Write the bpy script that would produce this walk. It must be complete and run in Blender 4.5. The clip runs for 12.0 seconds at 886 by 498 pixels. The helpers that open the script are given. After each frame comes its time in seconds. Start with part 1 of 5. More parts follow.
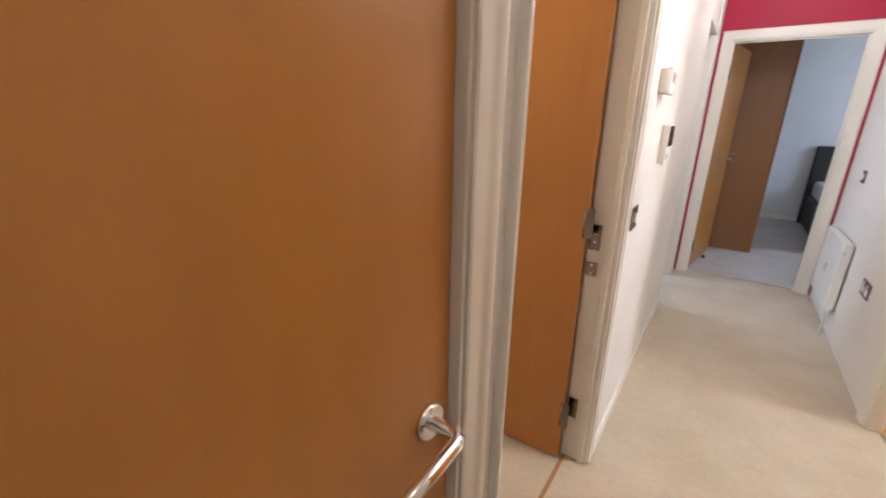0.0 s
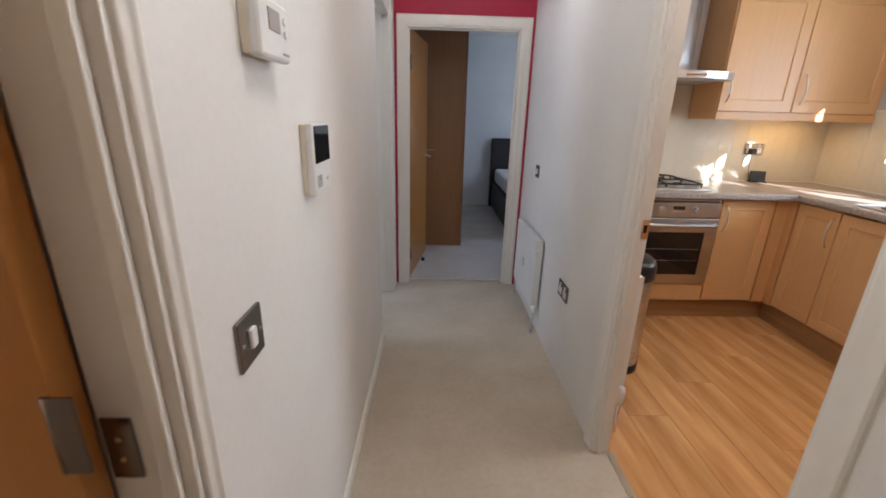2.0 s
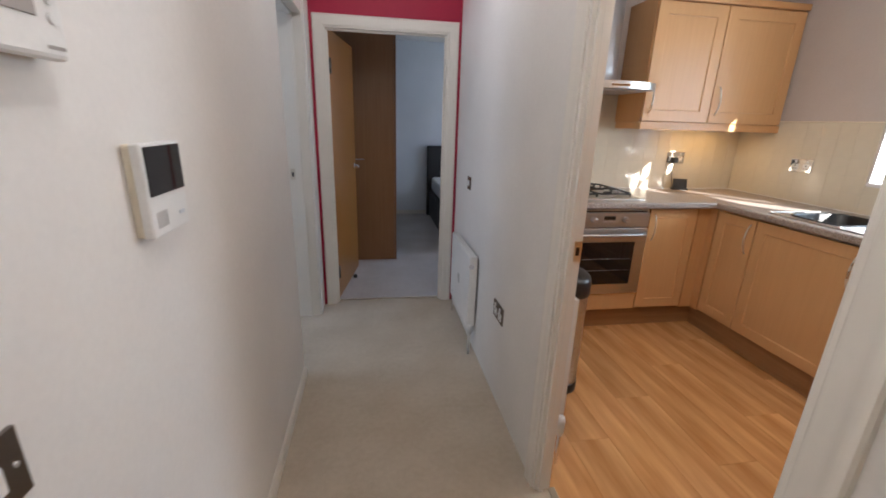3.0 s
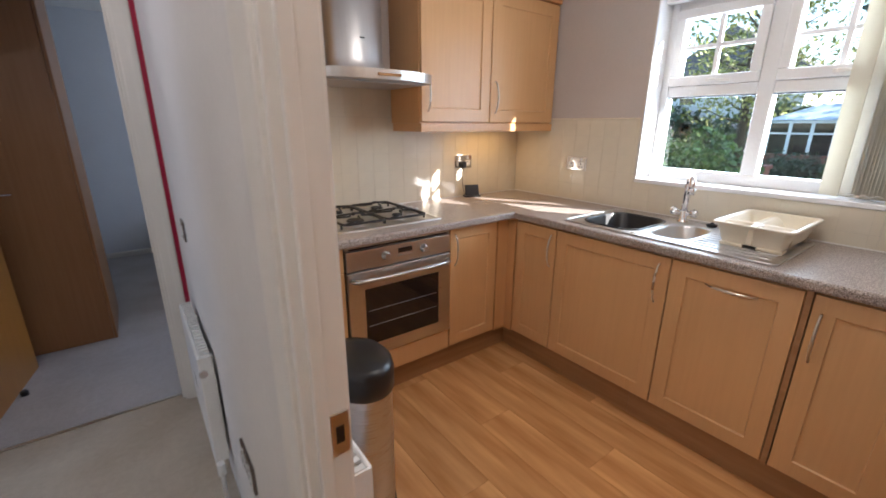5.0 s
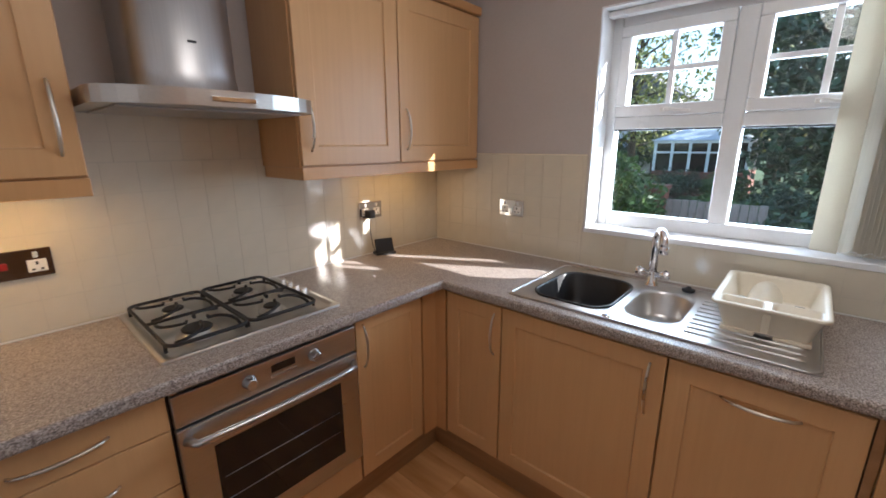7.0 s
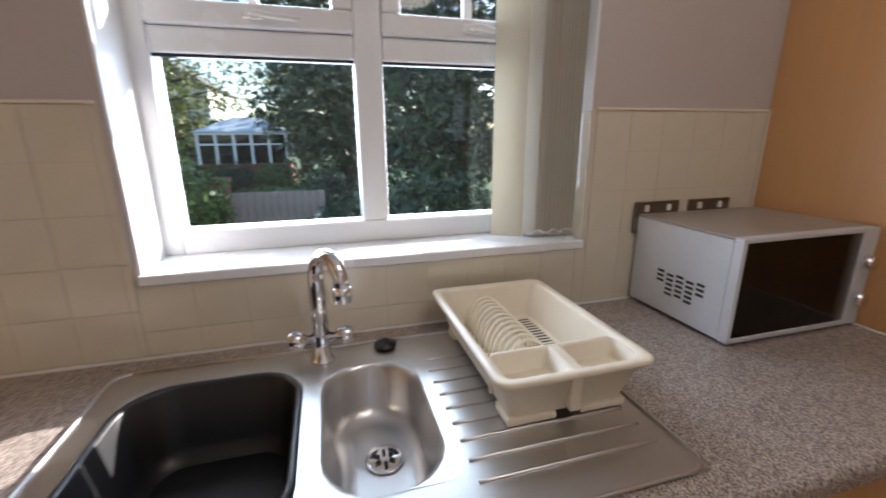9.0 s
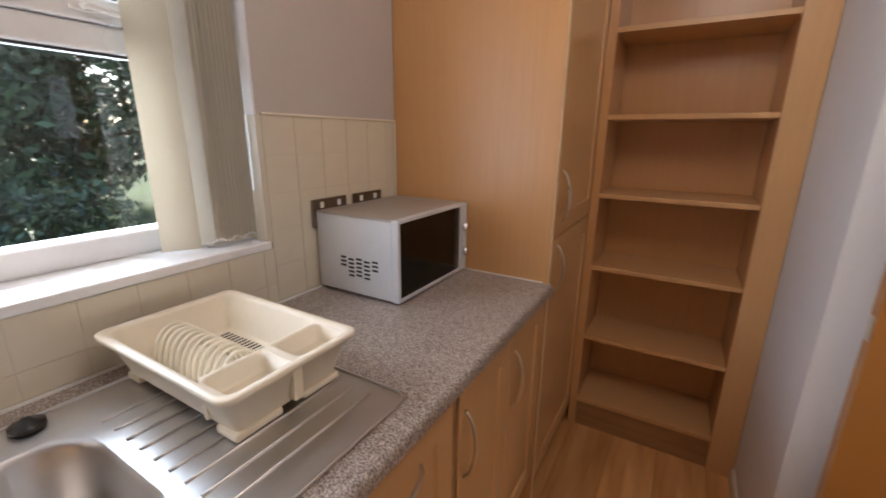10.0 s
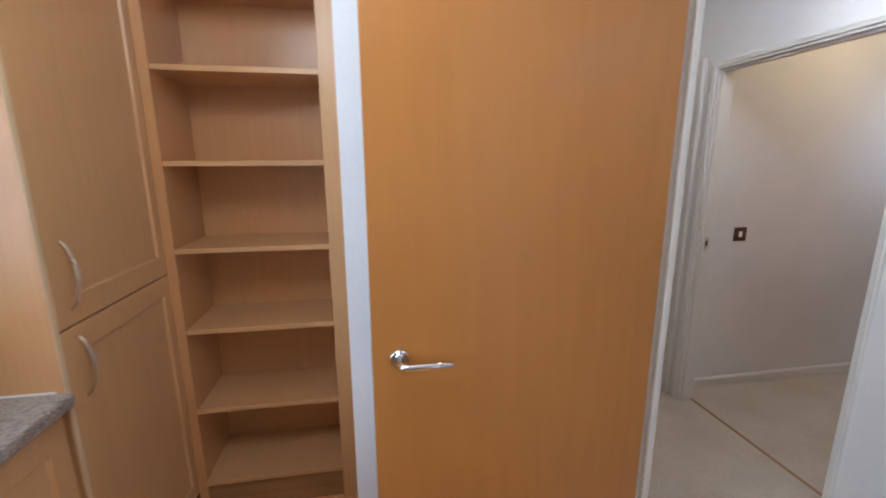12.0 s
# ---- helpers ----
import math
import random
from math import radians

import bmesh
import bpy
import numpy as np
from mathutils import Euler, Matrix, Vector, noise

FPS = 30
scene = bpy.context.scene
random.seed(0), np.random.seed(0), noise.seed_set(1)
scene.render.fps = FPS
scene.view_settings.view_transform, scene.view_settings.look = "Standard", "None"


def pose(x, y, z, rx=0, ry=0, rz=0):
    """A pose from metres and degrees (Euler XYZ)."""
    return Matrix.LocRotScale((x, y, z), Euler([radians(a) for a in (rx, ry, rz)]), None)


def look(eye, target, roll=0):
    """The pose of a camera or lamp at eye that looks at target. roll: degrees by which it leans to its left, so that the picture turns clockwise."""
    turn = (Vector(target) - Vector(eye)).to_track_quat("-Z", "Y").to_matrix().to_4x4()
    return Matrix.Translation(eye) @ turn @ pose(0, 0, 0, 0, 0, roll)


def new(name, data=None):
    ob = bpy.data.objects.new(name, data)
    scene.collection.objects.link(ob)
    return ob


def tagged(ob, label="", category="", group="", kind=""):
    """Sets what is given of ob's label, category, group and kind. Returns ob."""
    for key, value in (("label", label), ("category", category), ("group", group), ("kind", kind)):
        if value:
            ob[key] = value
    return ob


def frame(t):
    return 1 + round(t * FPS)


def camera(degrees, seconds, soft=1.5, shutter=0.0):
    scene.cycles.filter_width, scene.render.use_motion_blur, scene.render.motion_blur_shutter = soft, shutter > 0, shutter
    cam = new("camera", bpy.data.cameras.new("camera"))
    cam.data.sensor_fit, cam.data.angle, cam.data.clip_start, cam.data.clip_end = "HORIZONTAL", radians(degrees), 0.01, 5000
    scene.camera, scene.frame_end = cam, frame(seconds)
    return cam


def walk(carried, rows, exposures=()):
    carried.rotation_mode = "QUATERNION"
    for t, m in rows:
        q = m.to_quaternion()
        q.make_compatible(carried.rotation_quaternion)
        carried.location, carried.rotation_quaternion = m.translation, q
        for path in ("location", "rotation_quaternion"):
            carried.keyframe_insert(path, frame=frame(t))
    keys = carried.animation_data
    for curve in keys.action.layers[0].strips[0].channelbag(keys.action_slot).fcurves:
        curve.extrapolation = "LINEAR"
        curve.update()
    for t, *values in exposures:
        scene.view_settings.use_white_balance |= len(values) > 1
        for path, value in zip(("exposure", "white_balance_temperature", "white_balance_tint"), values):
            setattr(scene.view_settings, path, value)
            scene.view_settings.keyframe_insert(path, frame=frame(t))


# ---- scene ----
cam = camera(94.3, 12.0, 1.7, 0.2)
PATH = [
    (0, (0.404, 0.345, 1.34), (-0.666, 1.916, 0.718), 0.9),
    (0.5, (0.377, 0.498, 1.364), (-0.309, 2.267, 0.733), 1.2),
    (1, (0.422, 0.772, 1.35), (0.063, 2.634, 0.714), 1.5),
    (1.5, (0.459, 1.054, 1.356), (0.351, 2.949, 0.726), 1.5),
    (2, (0.444, 1.357, 1.341), (0.499, 3.257, 0.718), 1.5),
    (2.5, (0.44, 1.506, 1.358), (0.624, 3.402, 0.749), 1.6),
    (3, (0.549, 1.553, 1.363), (0.87, 3.436, 0.771), 1.8),
    (3.5, (0.672, 1.714, 1.345), (1.17, 3.556, 0.748), 1.0),
    (3.7, (0.689, 1.777, 1.344), (1.289, 3.591, 0.753), 1.1),
    (5.3, (1.1, 2.372, 1.412), (2.329, 3.843, 0.841), 0.2),
    (5.5, (1.148, 2.443, 1.424), (2.418, 3.883, 0.864), 0.2),
    (6, (1.231, 2.561, 1.478), (2.569, 3.945, 0.936), 0.1),
    (6.5, (1.349, 2.655, 1.514), (2.732, 4.002, 0.995), -0.1),
    (6.7, (1.399, 2.685, 1.506), (2.806, 4.015, 1.001), -0.2),
    (8.5, (2.175, 3.139, 1.37), (4.087, 3.444, 0.87), -0.6),
    (9, (2.443, 3.142, 1.368), (4.302, 2.623, 0.842), -0.4),
    (9.5, (2.518, 3.122, 1.366), (3.997, 1.888, 0.825), 0.5),
    (10, (2.413, 3.194, 1.381), (3.387, 1.529, 0.853), 0.6),
    (10.5, (2.339, 3.282, 1.489), (2.883, 1.425, 0.985), 0.7),
    (11, (2.293, 3.283, 1.54), (2.523, 1.354, 1.064), 0.6),
    (11.5, (2.155, 3.215, 1.525), (2.128, 1.267, 1.073), 0.4),
    (12, (1.994, 2.971, 1.466), (1.665, 1.043, 1.052), -0.2),
]
# ---- walk ----
walk(cam, [(t, look(eye, target, roll)) for t, eye, target, roll in PATH],
     [(0, 3.5, 6250, 14), (0.5, 3.3, 6200, 13), (1.5, 2.8, 6050, 11), (3.5, 2.5, 6000, 12), (5.5, 2.35, 5900, 14), (6.5, 2.05, 5800, 13),
      (8.5, 1.5, 5850, 15), (9.5, 1.8, 6400, 18), (10.5, 2.05, 6500, 20), (11.5, 2.5, 5300, 9), (12.0, 2.6, 5150, 8)])

# ---- light ----
SUN_TO = Vector((1.0, -1.777, 0.89)).normalized()
world = bpy.data.worlds.new("world")
scene.world = world
world.use_nodes = True
sky = world.node_tree.nodes.new("ShaderNodeTexSky")
sky.sky_type = "NISHITA"
sky.sun_disc = False
sky.sun_elevation = math.asin(SUN_TO.z)
sky.sun_rotation = math.atan2(SUN_TO.x, SUN_TO.y)
world.node_tree.links.new(sky.outputs[0], world.node_tree.nodes["Background"].inputs[0])
world.node_tree.nodes["Background"].inputs[1].default_value = 0.15

sun = new("sun", bpy.data.lights.new("sun", "SUN"))
sun.data.energy, sun.data.angle, sun.data.color = 5.0, radians(0.5), (1.0, 0.93, 0.82)
sun.matrix_world = look((20, -30, 20), Vector((20, -30, 20)) - SUN_TO)


def area(name, eye, target, sx, sy, power, color):
    lamp = new(name, bpy.data.lights.new(name, "AREA"))
    lamp.data.shape, lamp.data.size, lamp.data.size_y = "RECTANGLE", sx, sy
    lamp.data.energy, lamp.data.color = power, color
    lamp.matrix_world = look(eye, target)
    return lamp


def bulb(name, place, radius, power, color):
    lamp = new(name, bpy.data.lights.new(name, "POINT"))
    lamp.data.shadow_soft_size, lamp.data.energy, lamp.data.color = radius, power, color
    lamp.location = place
    return lamp


area("kitchen_window_daylight", (3.66, 3.0, 1.62), (2.0, 3.0, 1.2), 0.95, 0.9, 9.0, (0.76, 0.88, 1.0))
area("bedroom_window_daylight", (2.95, 6.2, 1.5), (1.0, 6.2, 1.1), 1.2, 1.2, 1.7, (0.62, 0.76, 1.0))
# Added cool fill inside the lobby, which has no window.
area("lobby_cool_fill", (-1.55, 1.2, 1.5), (0.3, 1.2, 1.0), 0.5, 1.0, 0.45, (0.75, 0.86, 1.0))
# Unseen lamp for the daylight through the side doorway; no window is built.
area("side_room_daylight", (-1.5, 3.95, 1.5), (1.1, 3.95, 0.7), 0.7, 1.0, 2.2, (0.66, 0.80, 1.0))
# The next three are added fill lights along the hall, without any fittings.
bulb("hall_fill", (0.66, 1.9, 2.28), 0.09, 2.0, (1.0, 0.95, 0.90))
bulb("hall_end_fill", (0.62, 3.6, 2.28), 0.09, 0.9, (1.0, 0.95, 0.92))
bulb("entrance_fill", (0.7, 0.1, 2.28), 0.09, 0.35, (1.0, 0.86, 0.68))
bulb("lobby_lamp", (-0.75, 1.35, 2.28), 0.09, 1.0, (1.0, 0.70, 0.36))
# Added warm fill below the kitchen ceiling; no known fitting hangs there.
bulb("kitchen_fill", (2.3, 2.65, 2.24), 0.22, 3.6, (1.0, 0.90, 0.76))
area("undercabinet_lamp_west", (1.47, 4.33, 1.352), (1.47, 4.36, 0.9), 0.35, 0.03, 0.26, (1.0, 0.58, 0.2))
area("undercabinet_lamp_east", (2.95, 4.33, 1.352), (2.95, 4.36, 0.9), 0.45, 0.03, 0.2, (1.0, 0.58, 0.2))


# ---- materials ----
def shader(name, color, rough=0.6, metal=0.0):
    m = bpy.data.materials.new(name)
    m.use_nodes = True
    b = m.node_tree.nodes["Principled BSDF"]
    b.inputs["Base Color"].default_value = (*color, 1)
    b.inputs["Roughness"].default_value = rough
    b.inputs["Metallic"].default_value = metal
    return m, m.node_tree.nodes, m.node_tree.links, b


def noise_node(nodes, links, scale, stretch=(1, 1, 1), detail=4.0, turn=(0, 0, 0), coord="Object"):
    tc = nodes.new("ShaderNodeTexCoord")
    mp = nodes.new("ShaderNodeMapping")
    mp.inputs["Scale"].default_value = stretch
    mp.inputs["Rotation"].default_value = turn
    nz = nodes.new("ShaderNodeTexNoise")
    nz.inputs["Scale"].default_value = scale
    nz.inputs["Detail"].default_value = detail
    links.new(tc.outputs[coord], mp.inputs[0])
    links.new(mp.outputs[0], nz.inputs["Vector"])
    return nz


def ramp_node(nodes, links, source, stops):
    r = nodes.new("ShaderNodeValToRGB")
    while len(r.color_ramp.elements) < len(stops):
        r.color_ramp.elements.new(0.5)
    for e, (p, c) in zip(r.color_ramp.elements, stops):
        e.position, e.color = p, (*c, 1)
    links.new(source, r.inputs[0])
    return r


def bump_node(nodes, links, b, source, strength, distance=0.01):
    bp = nodes.new("ShaderNodeBump")
    bp.inputs["Strength"].default_value = strength
    bp.inputs["Distance"].default_value = distance
    links.new(source, bp.inputs["Height"])
    links.new(bp.outputs[0], b.inputs["Normal"])
    return bp


def mixed(nodes, links, a, b2, fac, mode="MULTIPLY"):
    mx = nodes.new("ShaderNodeMixRGB")
    mx.blend_type = mode
    mx.inputs[0].default_value = fac
    links.new(a, mx.inputs[1])
    links.new(b2, mx.inputs[2])
    return mx


def tint(c, k):
    return tuple(min(1.0, v * k) for v in c)


def surface(name, color, rough=0.6, metal=0.0, vary=0.12, big=1.5, small=60.0, bump=0.05, stretch=(1, 1, 1), depth=0.002):
    """A surface with slow stains and a fine grain."""
    m, nodes, links, b = shader(name, color, rough, metal)
    n1 = noise_node(nodes, links, big, (1, 1, 1), 3)
    n2 = noise_node(nodes, links, small, stretch, 4)
    r1 = ramp_node(nodes, links, n1.outputs["Fac"], [(0.3, tint(color, 1 - vary)), (0.7, tint(color, 1 + vary * 0.5))])
    r2 = ramp_node(nodes, links, n2.outputs["Fac"], [(0.3, (1 - vary, 1 - vary, 1 - vary)), (0.7, (1, 1, 1))])
    mx = mixed(nodes, links, r1.outputs[0], r2.outputs[0], 0.7)
    links.new(mx.outputs[0], b.inputs["Base Color"])
    rr = nodes.new("ShaderNodeMapRange")
    rr.inputs["To Min"].default_value, rr.inputs["To Max"].default_value = max(rough - 0.08, 0.02), min(rough + 0.08, 1)
    links.new(n1.outputs["Fac"], rr.inputs["Value"])
    links.new(rr.outputs[0], b.inputs["Roughness"])
    if bump:
        bump_node(nodes, links, b, n2.outputs["Fac"], bump, depth)
    return m


def wood(name, dark, light, rough, grain=(14, 14, 0.7), per_piece=0.0, fine=60.0):
    """Straight grain along the axis with the small stretch, with slow cloudy figure."""
    m, nodes, links, b = shader(name, light, rough)
    n1 = noise_node(nodes, links, 2.2, grain, 5)
    n2 = noise_node(nodes, links, fine / 14, grain, 3)
    n3 = noise_node(nodes, links, 1.3, (1, 1, 1), 2)
    r1 = ramp_node(nodes, links, n1.outputs["Fac"], [(0.3, dark), (0.68, light)])
    r2 = ramp_node(nodes, links, n2.outputs["Fac"], [(0.35, (0.97, 0.965, 0.96)), (0.6, (1, 1, 1))])
    r3 = ramp_node(nodes, links, n3.outputs["Fac"], [(0.3, (0.93, 0.92, 0.90)), (0.7, (1.0, 1.0, 1.0))])
    mx = mixed(nodes, links, r1.outputs[0], r2.outputs[0], 0.8)
    mx = mixed(nodes, links, mx.outputs[0], r3.outputs[0], 1.0)
    if per_piece:
        oi = nodes.new("ShaderNodeObjectInfo")
        rp = ramp_node(nodes, links, oi.outputs["Random"], [(0.0, (1 - per_piece,) * 3), (1.0, (1, 1, 1))])
        mx = mixed(nodes, links, mx.outputs[0], rp.outputs[0], 1.0)
    links.new(mx.outputs[0], b.inputs["Base Color"])
    bump_node(nodes, links, b, n2.outputs["Fac"], 0.035, 0.001)
    return m


def steel(name, color=(0.62, 0.62, 0.63), rough=0.28, stretch=(1, 1, 60), relief=0.03, low=0.88):
    m, nodes, links, b = shader(name, color, rough, 1.0)
    n1 = noise_node(nodes, links, 9, stretch, 4)
    rr = nodes.new("ShaderNodeMapRange")
    rr.inputs["To Min"].default_value, rr.inputs["To Max"].default_value = rough * 0.75, rough * 1.35
    links.new(n1.outputs["Fac"], rr.inputs["Value"])
    links.new(rr.outputs[0], b.inputs["Roughness"])
    r1 = ramp_node(nodes, links, n1.outputs["Fac"], [(0.3, tint(color, low)), (0.7, color)])
    links.new(r1.outputs[0], b.inputs["Base Color"])
    bump_node(nodes, links, b, n1.outputs["Fac"], relief, 0.001)
    return m


def granite(name):
    m, nodes, links, b = shader(name, (0.3, 0.25, 0.22), 0.34)
    n1 = noise_node(nodes, links, 260, (1, 1, 1), 3)
    n2 = noise_node(nodes, links, 95, (1, 1, 1), 2)
    n3 = noise_node(nodes, links, 2.5, (1, 1, 1), 2)
    r1 = ramp_node(nodes, links, n1.outputs["Fac"], [(0.36, (0.15, 0.12, 0.105)), (0.5, (0.38, 0.325, 0.29)), (0.64, (0.62, 0.555, 0.50))])
    r2 = ramp_node(nodes, links, n2.outputs["Fac"], [(0.36, (0.66, 0.62, 0.60)), (0.55, (1, 1, 1))])
    r3 = ramp_node(nodes, links, n3.outputs["Fac"], [(0.3, (0.92, 0.92, 0.92)), (0.7, (1, 1, 1))])
    mx = mixed(nodes, links, r1.outputs[0], r2.outputs[0], 0.8)
    mx = mixed(nodes, links, mx.outputs[0], r3.outputs[0], 1.0)
    links.new(mx.outputs[0], b.inputs["Base Color"])
    bump_node(nodes, links, b, n1.outputs["Fac"], 0.12, 0.001)
    return m


def carpet_pile(name, color):
    m, nodes, links, b = shader(name, color, 0.95)
    n1 = noise_node(nodes, links, 420, (1, 1, 1), 2)
    n2 = noise_node(nodes, links, 3.0, (1, 1, 1), 4)
    n3 = noise_node(nodes, links, 40, (1, 1, 1), 3)
    r1 = ramp_node(nodes, links, n1.outputs["Fac"], [(0.3, tint(color, 0.72)), (0.7, tint(color, 1.1))])
    r2 = ramp_node(nodes, links, n2.outputs["Fac"], [(0.35, (0.86, 0.84, 0.81)), (0.65, (1, 1, 1))])
    r3 = ramp_node(nodes, links, n3.outputs["Fac"], [(0.35, (0.93, 0.92, 0.91)), (0.65, (1, 1, 1))])
    mx = mixed(nodes, links, r1.outputs[0], r2.outputs[0], 1.0)
    mx = mixed(nodes, links, mx.outputs[0], r3.outputs[0], 1.0)
    links.new(mx.outputs[0], b.inputs["Base Color"])
    b.inputs["Sheen Weight"].default_value = 0.2
    bump_node(nodes, links, b, n1.outputs["Fac"], 0.5, 0.004)
    return m


def glass(name, clear=(0.93, 0.96, 0.95, 1)):
    m = bpy.data.materials.new(name)
    m.use_nodes = True
    nodes, links = m.node_tree.nodes, m.node_tree.links
    nodes.remove(nodes["Principled BSDF"])
    tr, gl, mx, fr = (nodes.new(k) for k in ("ShaderNodeBsdfTransparent", "ShaderNodeBsdfGlossy", "ShaderNodeMixShader", "ShaderNodeFresnel"))
    gl.inputs["Roughness"].default_value = 0.01
    tr.inputs[0].default_value = clear
    fr.inputs[0].default_value = 1.45
    links.new(fr.outputs[0], mx.inputs[0])
    links.new(tr.outputs[0], mx.inputs[1])
    links.new(gl.outputs[0], mx.inputs[2])
    links.new(mx.outputs[0], nodes["Material Output"].inputs[0])
    return m


def plain(name, color, rough=0.5, metal=0.0):
    return surface(name, color, rough, metal, vary=0.06, big=6, small=120, bump=0.02)


def foliage(name, dark, light):
    m, nodes, links, b = shader(name, light, 0.55)
    g = nodes.new("ShaderNodeNewGeometry")
    r = ramp_node(nodes, links, g.outputs["Random Per Island"], [(0.0, dark), (0.8, light), (1.0, tint(light, 1.5))])
    links.new(r.outputs[0], b.inputs["Base Color"])
    return m


WALL = surface("hall_wall_paint", (0.80, 0.77, 0.73), 0.6, vary=0.05, big=2, small=90, bump=0.08)
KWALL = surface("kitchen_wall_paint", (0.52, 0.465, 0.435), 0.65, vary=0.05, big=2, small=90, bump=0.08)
BLUEWALL = surface("bedroom_wall_paint", (0.78, 0.80, 0.83), 0.65, vary=0.05, big=2, small=90, bump=0.08)
RED = surface("red_wall_paint", (0.42, 0.006, 0.045), 0.6, vary=0.08, big=2, small=90, bump=0.08)
CEIL = surface("ceiling_paint", (0.82, 0.81, 0.79), 0.8, vary=0.04, big=2, small=70, bump=0.05)
GLOSS = surface("white_gloss_paint", (0.80, 0.76, 0.69), 0.32, vary=0.025, big=4, small=30, bump=0.04)
UPVC = surface("white_upvc", (0.80, 0.81, 0.82), 0.25, vary=0.04, big=4, small=80, bump=0.01)
CARPET = carpet_pile("beige_carpet", (0.63, 0.54, 0.42))
CARPET_BED = carpet_pile("pale_bedroom_carpet", (0.58, 0.55, 0.54))
DOORWOOD = wood("oak_veneer", (0.475, 0.200, 0.042), (0.505, 0.216, 0.048), 0.33, (11, 11, 1.0))
WARDROBE = wood("brown_oak_veneer", (0.30, 0.14, 0.055), (0.34, 0.165, 0.068), 0.4, (24, 24, 1.0))
BEECH = wood("beech_cabinet_front", (0.635, 0.371, 0.164), (0.66, 0.388, 0.176), 0.36, (24, 24, 1.0))
BEECH_H = wood("beech_cabinet_panel", (0.615, 0.332, 0.132), (0.64, 0.350, 0.144), 0.36, (24, 24, 1.0))
for _w, _c in ((DOORWOOD, 0.25), (BEECH, 0.3), (BEECH_H, 0.6)):
    _p = _w.node_tree.nodes["Principled BSDF"]
    _p.inputs["Coat Weight"].default_value, _p.inputs["Coat Roughness"].default_value = _c, 0.26
PLINTH = wood("plinth_wood", (0.30, 0.15, 0.06), (0.40, 0.22, 0.10), 0.45, (0.8, 0.8, 12))
PLANK = wood("laminate_plank", (0.54, 0.245, 0.08), (0.88, 0.49, 0.21), 0.25, (5.5, 0.6, 5.5), per_piece=0.16)
TILE = surface("cream_glazed_tile", (0.67, 0.61, 0.49), 0.10, vary=0.03, big=12, small=9, bump=0.10, depth=0.004)
TILE.node_tree.nodes["Principled BSDF"].inputs["Specular IOR Level"].default_value = 0.8
GROUT = surface("cream_grout", (0.58, 0.53, 0.43), 0.8, vary=0.08)
GRANITE = granite("speckled_worktop")
STEEL = steel("brushed_steel")
STEEL_V = steel("brushed_steel_chimney", (0.62, 0.62, 0.63), 0.36, (50, 50, 0.6))
STEEL_H = steel("brushed_steel_sheet", (0.60, 0.58, 0.55), 0.30, (1, 60, 60))
SINKSTEEL = steel("sink_steel", (0.60, 0.59, 0.58), 0.31, (14, 1, 14), 0.005, 0.97)
CHROME, _, _, _ = shader("chrome", (0.84, 0.84, 0.86), 0.06, 1.0)
NICKEL = steel("satin_nickel", (0.74, 0.69, 0.60), 0.28, (1, 1, 1))
BLACK = plain("black_plastic", (0.012, 0.012, 0.013), 0.35)
IRON = plain("black_enamel", (0.010, 0.009, 0.009), 0.55)
DARKGLASS, _, _, _ = shader("dark_oven_glass", (0.012, 0.009, 0.008), 0.04)
CREAM = surface("cream_plastic", (0.80, 0.72, 0.57), 0.35, vary=0.04, big=8, small=80, bump=0.01)
WHITEPL = plain("white_plastic", (0.80, 0.79, 0.76), 0.35)
SILVER = plain("silver_painted_metal", (0.66, 0.68, 0.71), 0.35, 0.15)
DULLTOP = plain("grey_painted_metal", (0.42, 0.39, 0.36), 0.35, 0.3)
BLINDM = surface("cream_fabric", (0.68, 0.64, 0.56), 0.8, vary=0.08, big=3, small=200, bump=0.2)
_n, _l = BLINDM.node_tree.nodes, BLINDM.node_tree.links
_t, _m = _n.new("ShaderNodeBsdfTranslucent"), _n.new("ShaderNodeMixShader")
_t.inputs[0].default_value, _m.inputs[0].default_value = (0.74, 0.69, 0.58, 1), 0.45
_l.new(_n["Principled BSDF"].outputs[0], _m.inputs[1])
_l.new(_t.outputs[0], _m.inputs[2])
_l.new(_m.outputs[0], _n["Material Output"].inputs[0])
RADIATOR = plain("white_enamel", (0.83, 0.82, 0.79), 0.3)
DARKCHROME = steel("dark_nickel", (0.26, 0.225, 0.20), 0.22, (1, 1, 20))
REDPL = plain("red_plastic", (0.30, 0.015, 0.015), 0.4)
LEATHER = plain("black_leather", (0.015, 0.013, 0.013), 0.5)
MATTRESS = surface("white_mattress_fabric", (0.75, 0.75, 0.76), 0.85, vary=0.06, small=120, bump=0.2)
GLASS = glass("window_glass")
SMOKED = glass("smoked_glass", (0.85, 0.82, 0.78, 1))
CAVITY = plain("brown_grey_enamel", (0.42, 0.36, 0.31), 0.35)
BEECH_PALE = plain("pale_beech_edging", (0.74, 0.57, 0.35), 0.4)
FENCE = wood("weathered_fence_wood", (0.33, 0.27, 0.235), (0.46, 0.385, 0.335), 0.85, (6, 6, 1))
BRICKRED = surface("red_brick", (0.25, 0.095, 0.07), 0.85, vary=0.25, big=3, small=14, bump=0.3)
GRASSM = surface("lawn_soil", (0.05, 0.10, 0.025), 0.9, vary=0.35, big=0.6, small=20, bump=0.5, depth=0.03)
LEAF_DARK = foliage("dark_leaves", (0.015, 0.034, 0.017), (0.045, 0.085, 0.04))
LEAF_MID = foliage("green_leaves", (0.03, 0.07, 0.015), (0.10, 0.17, 0.04))
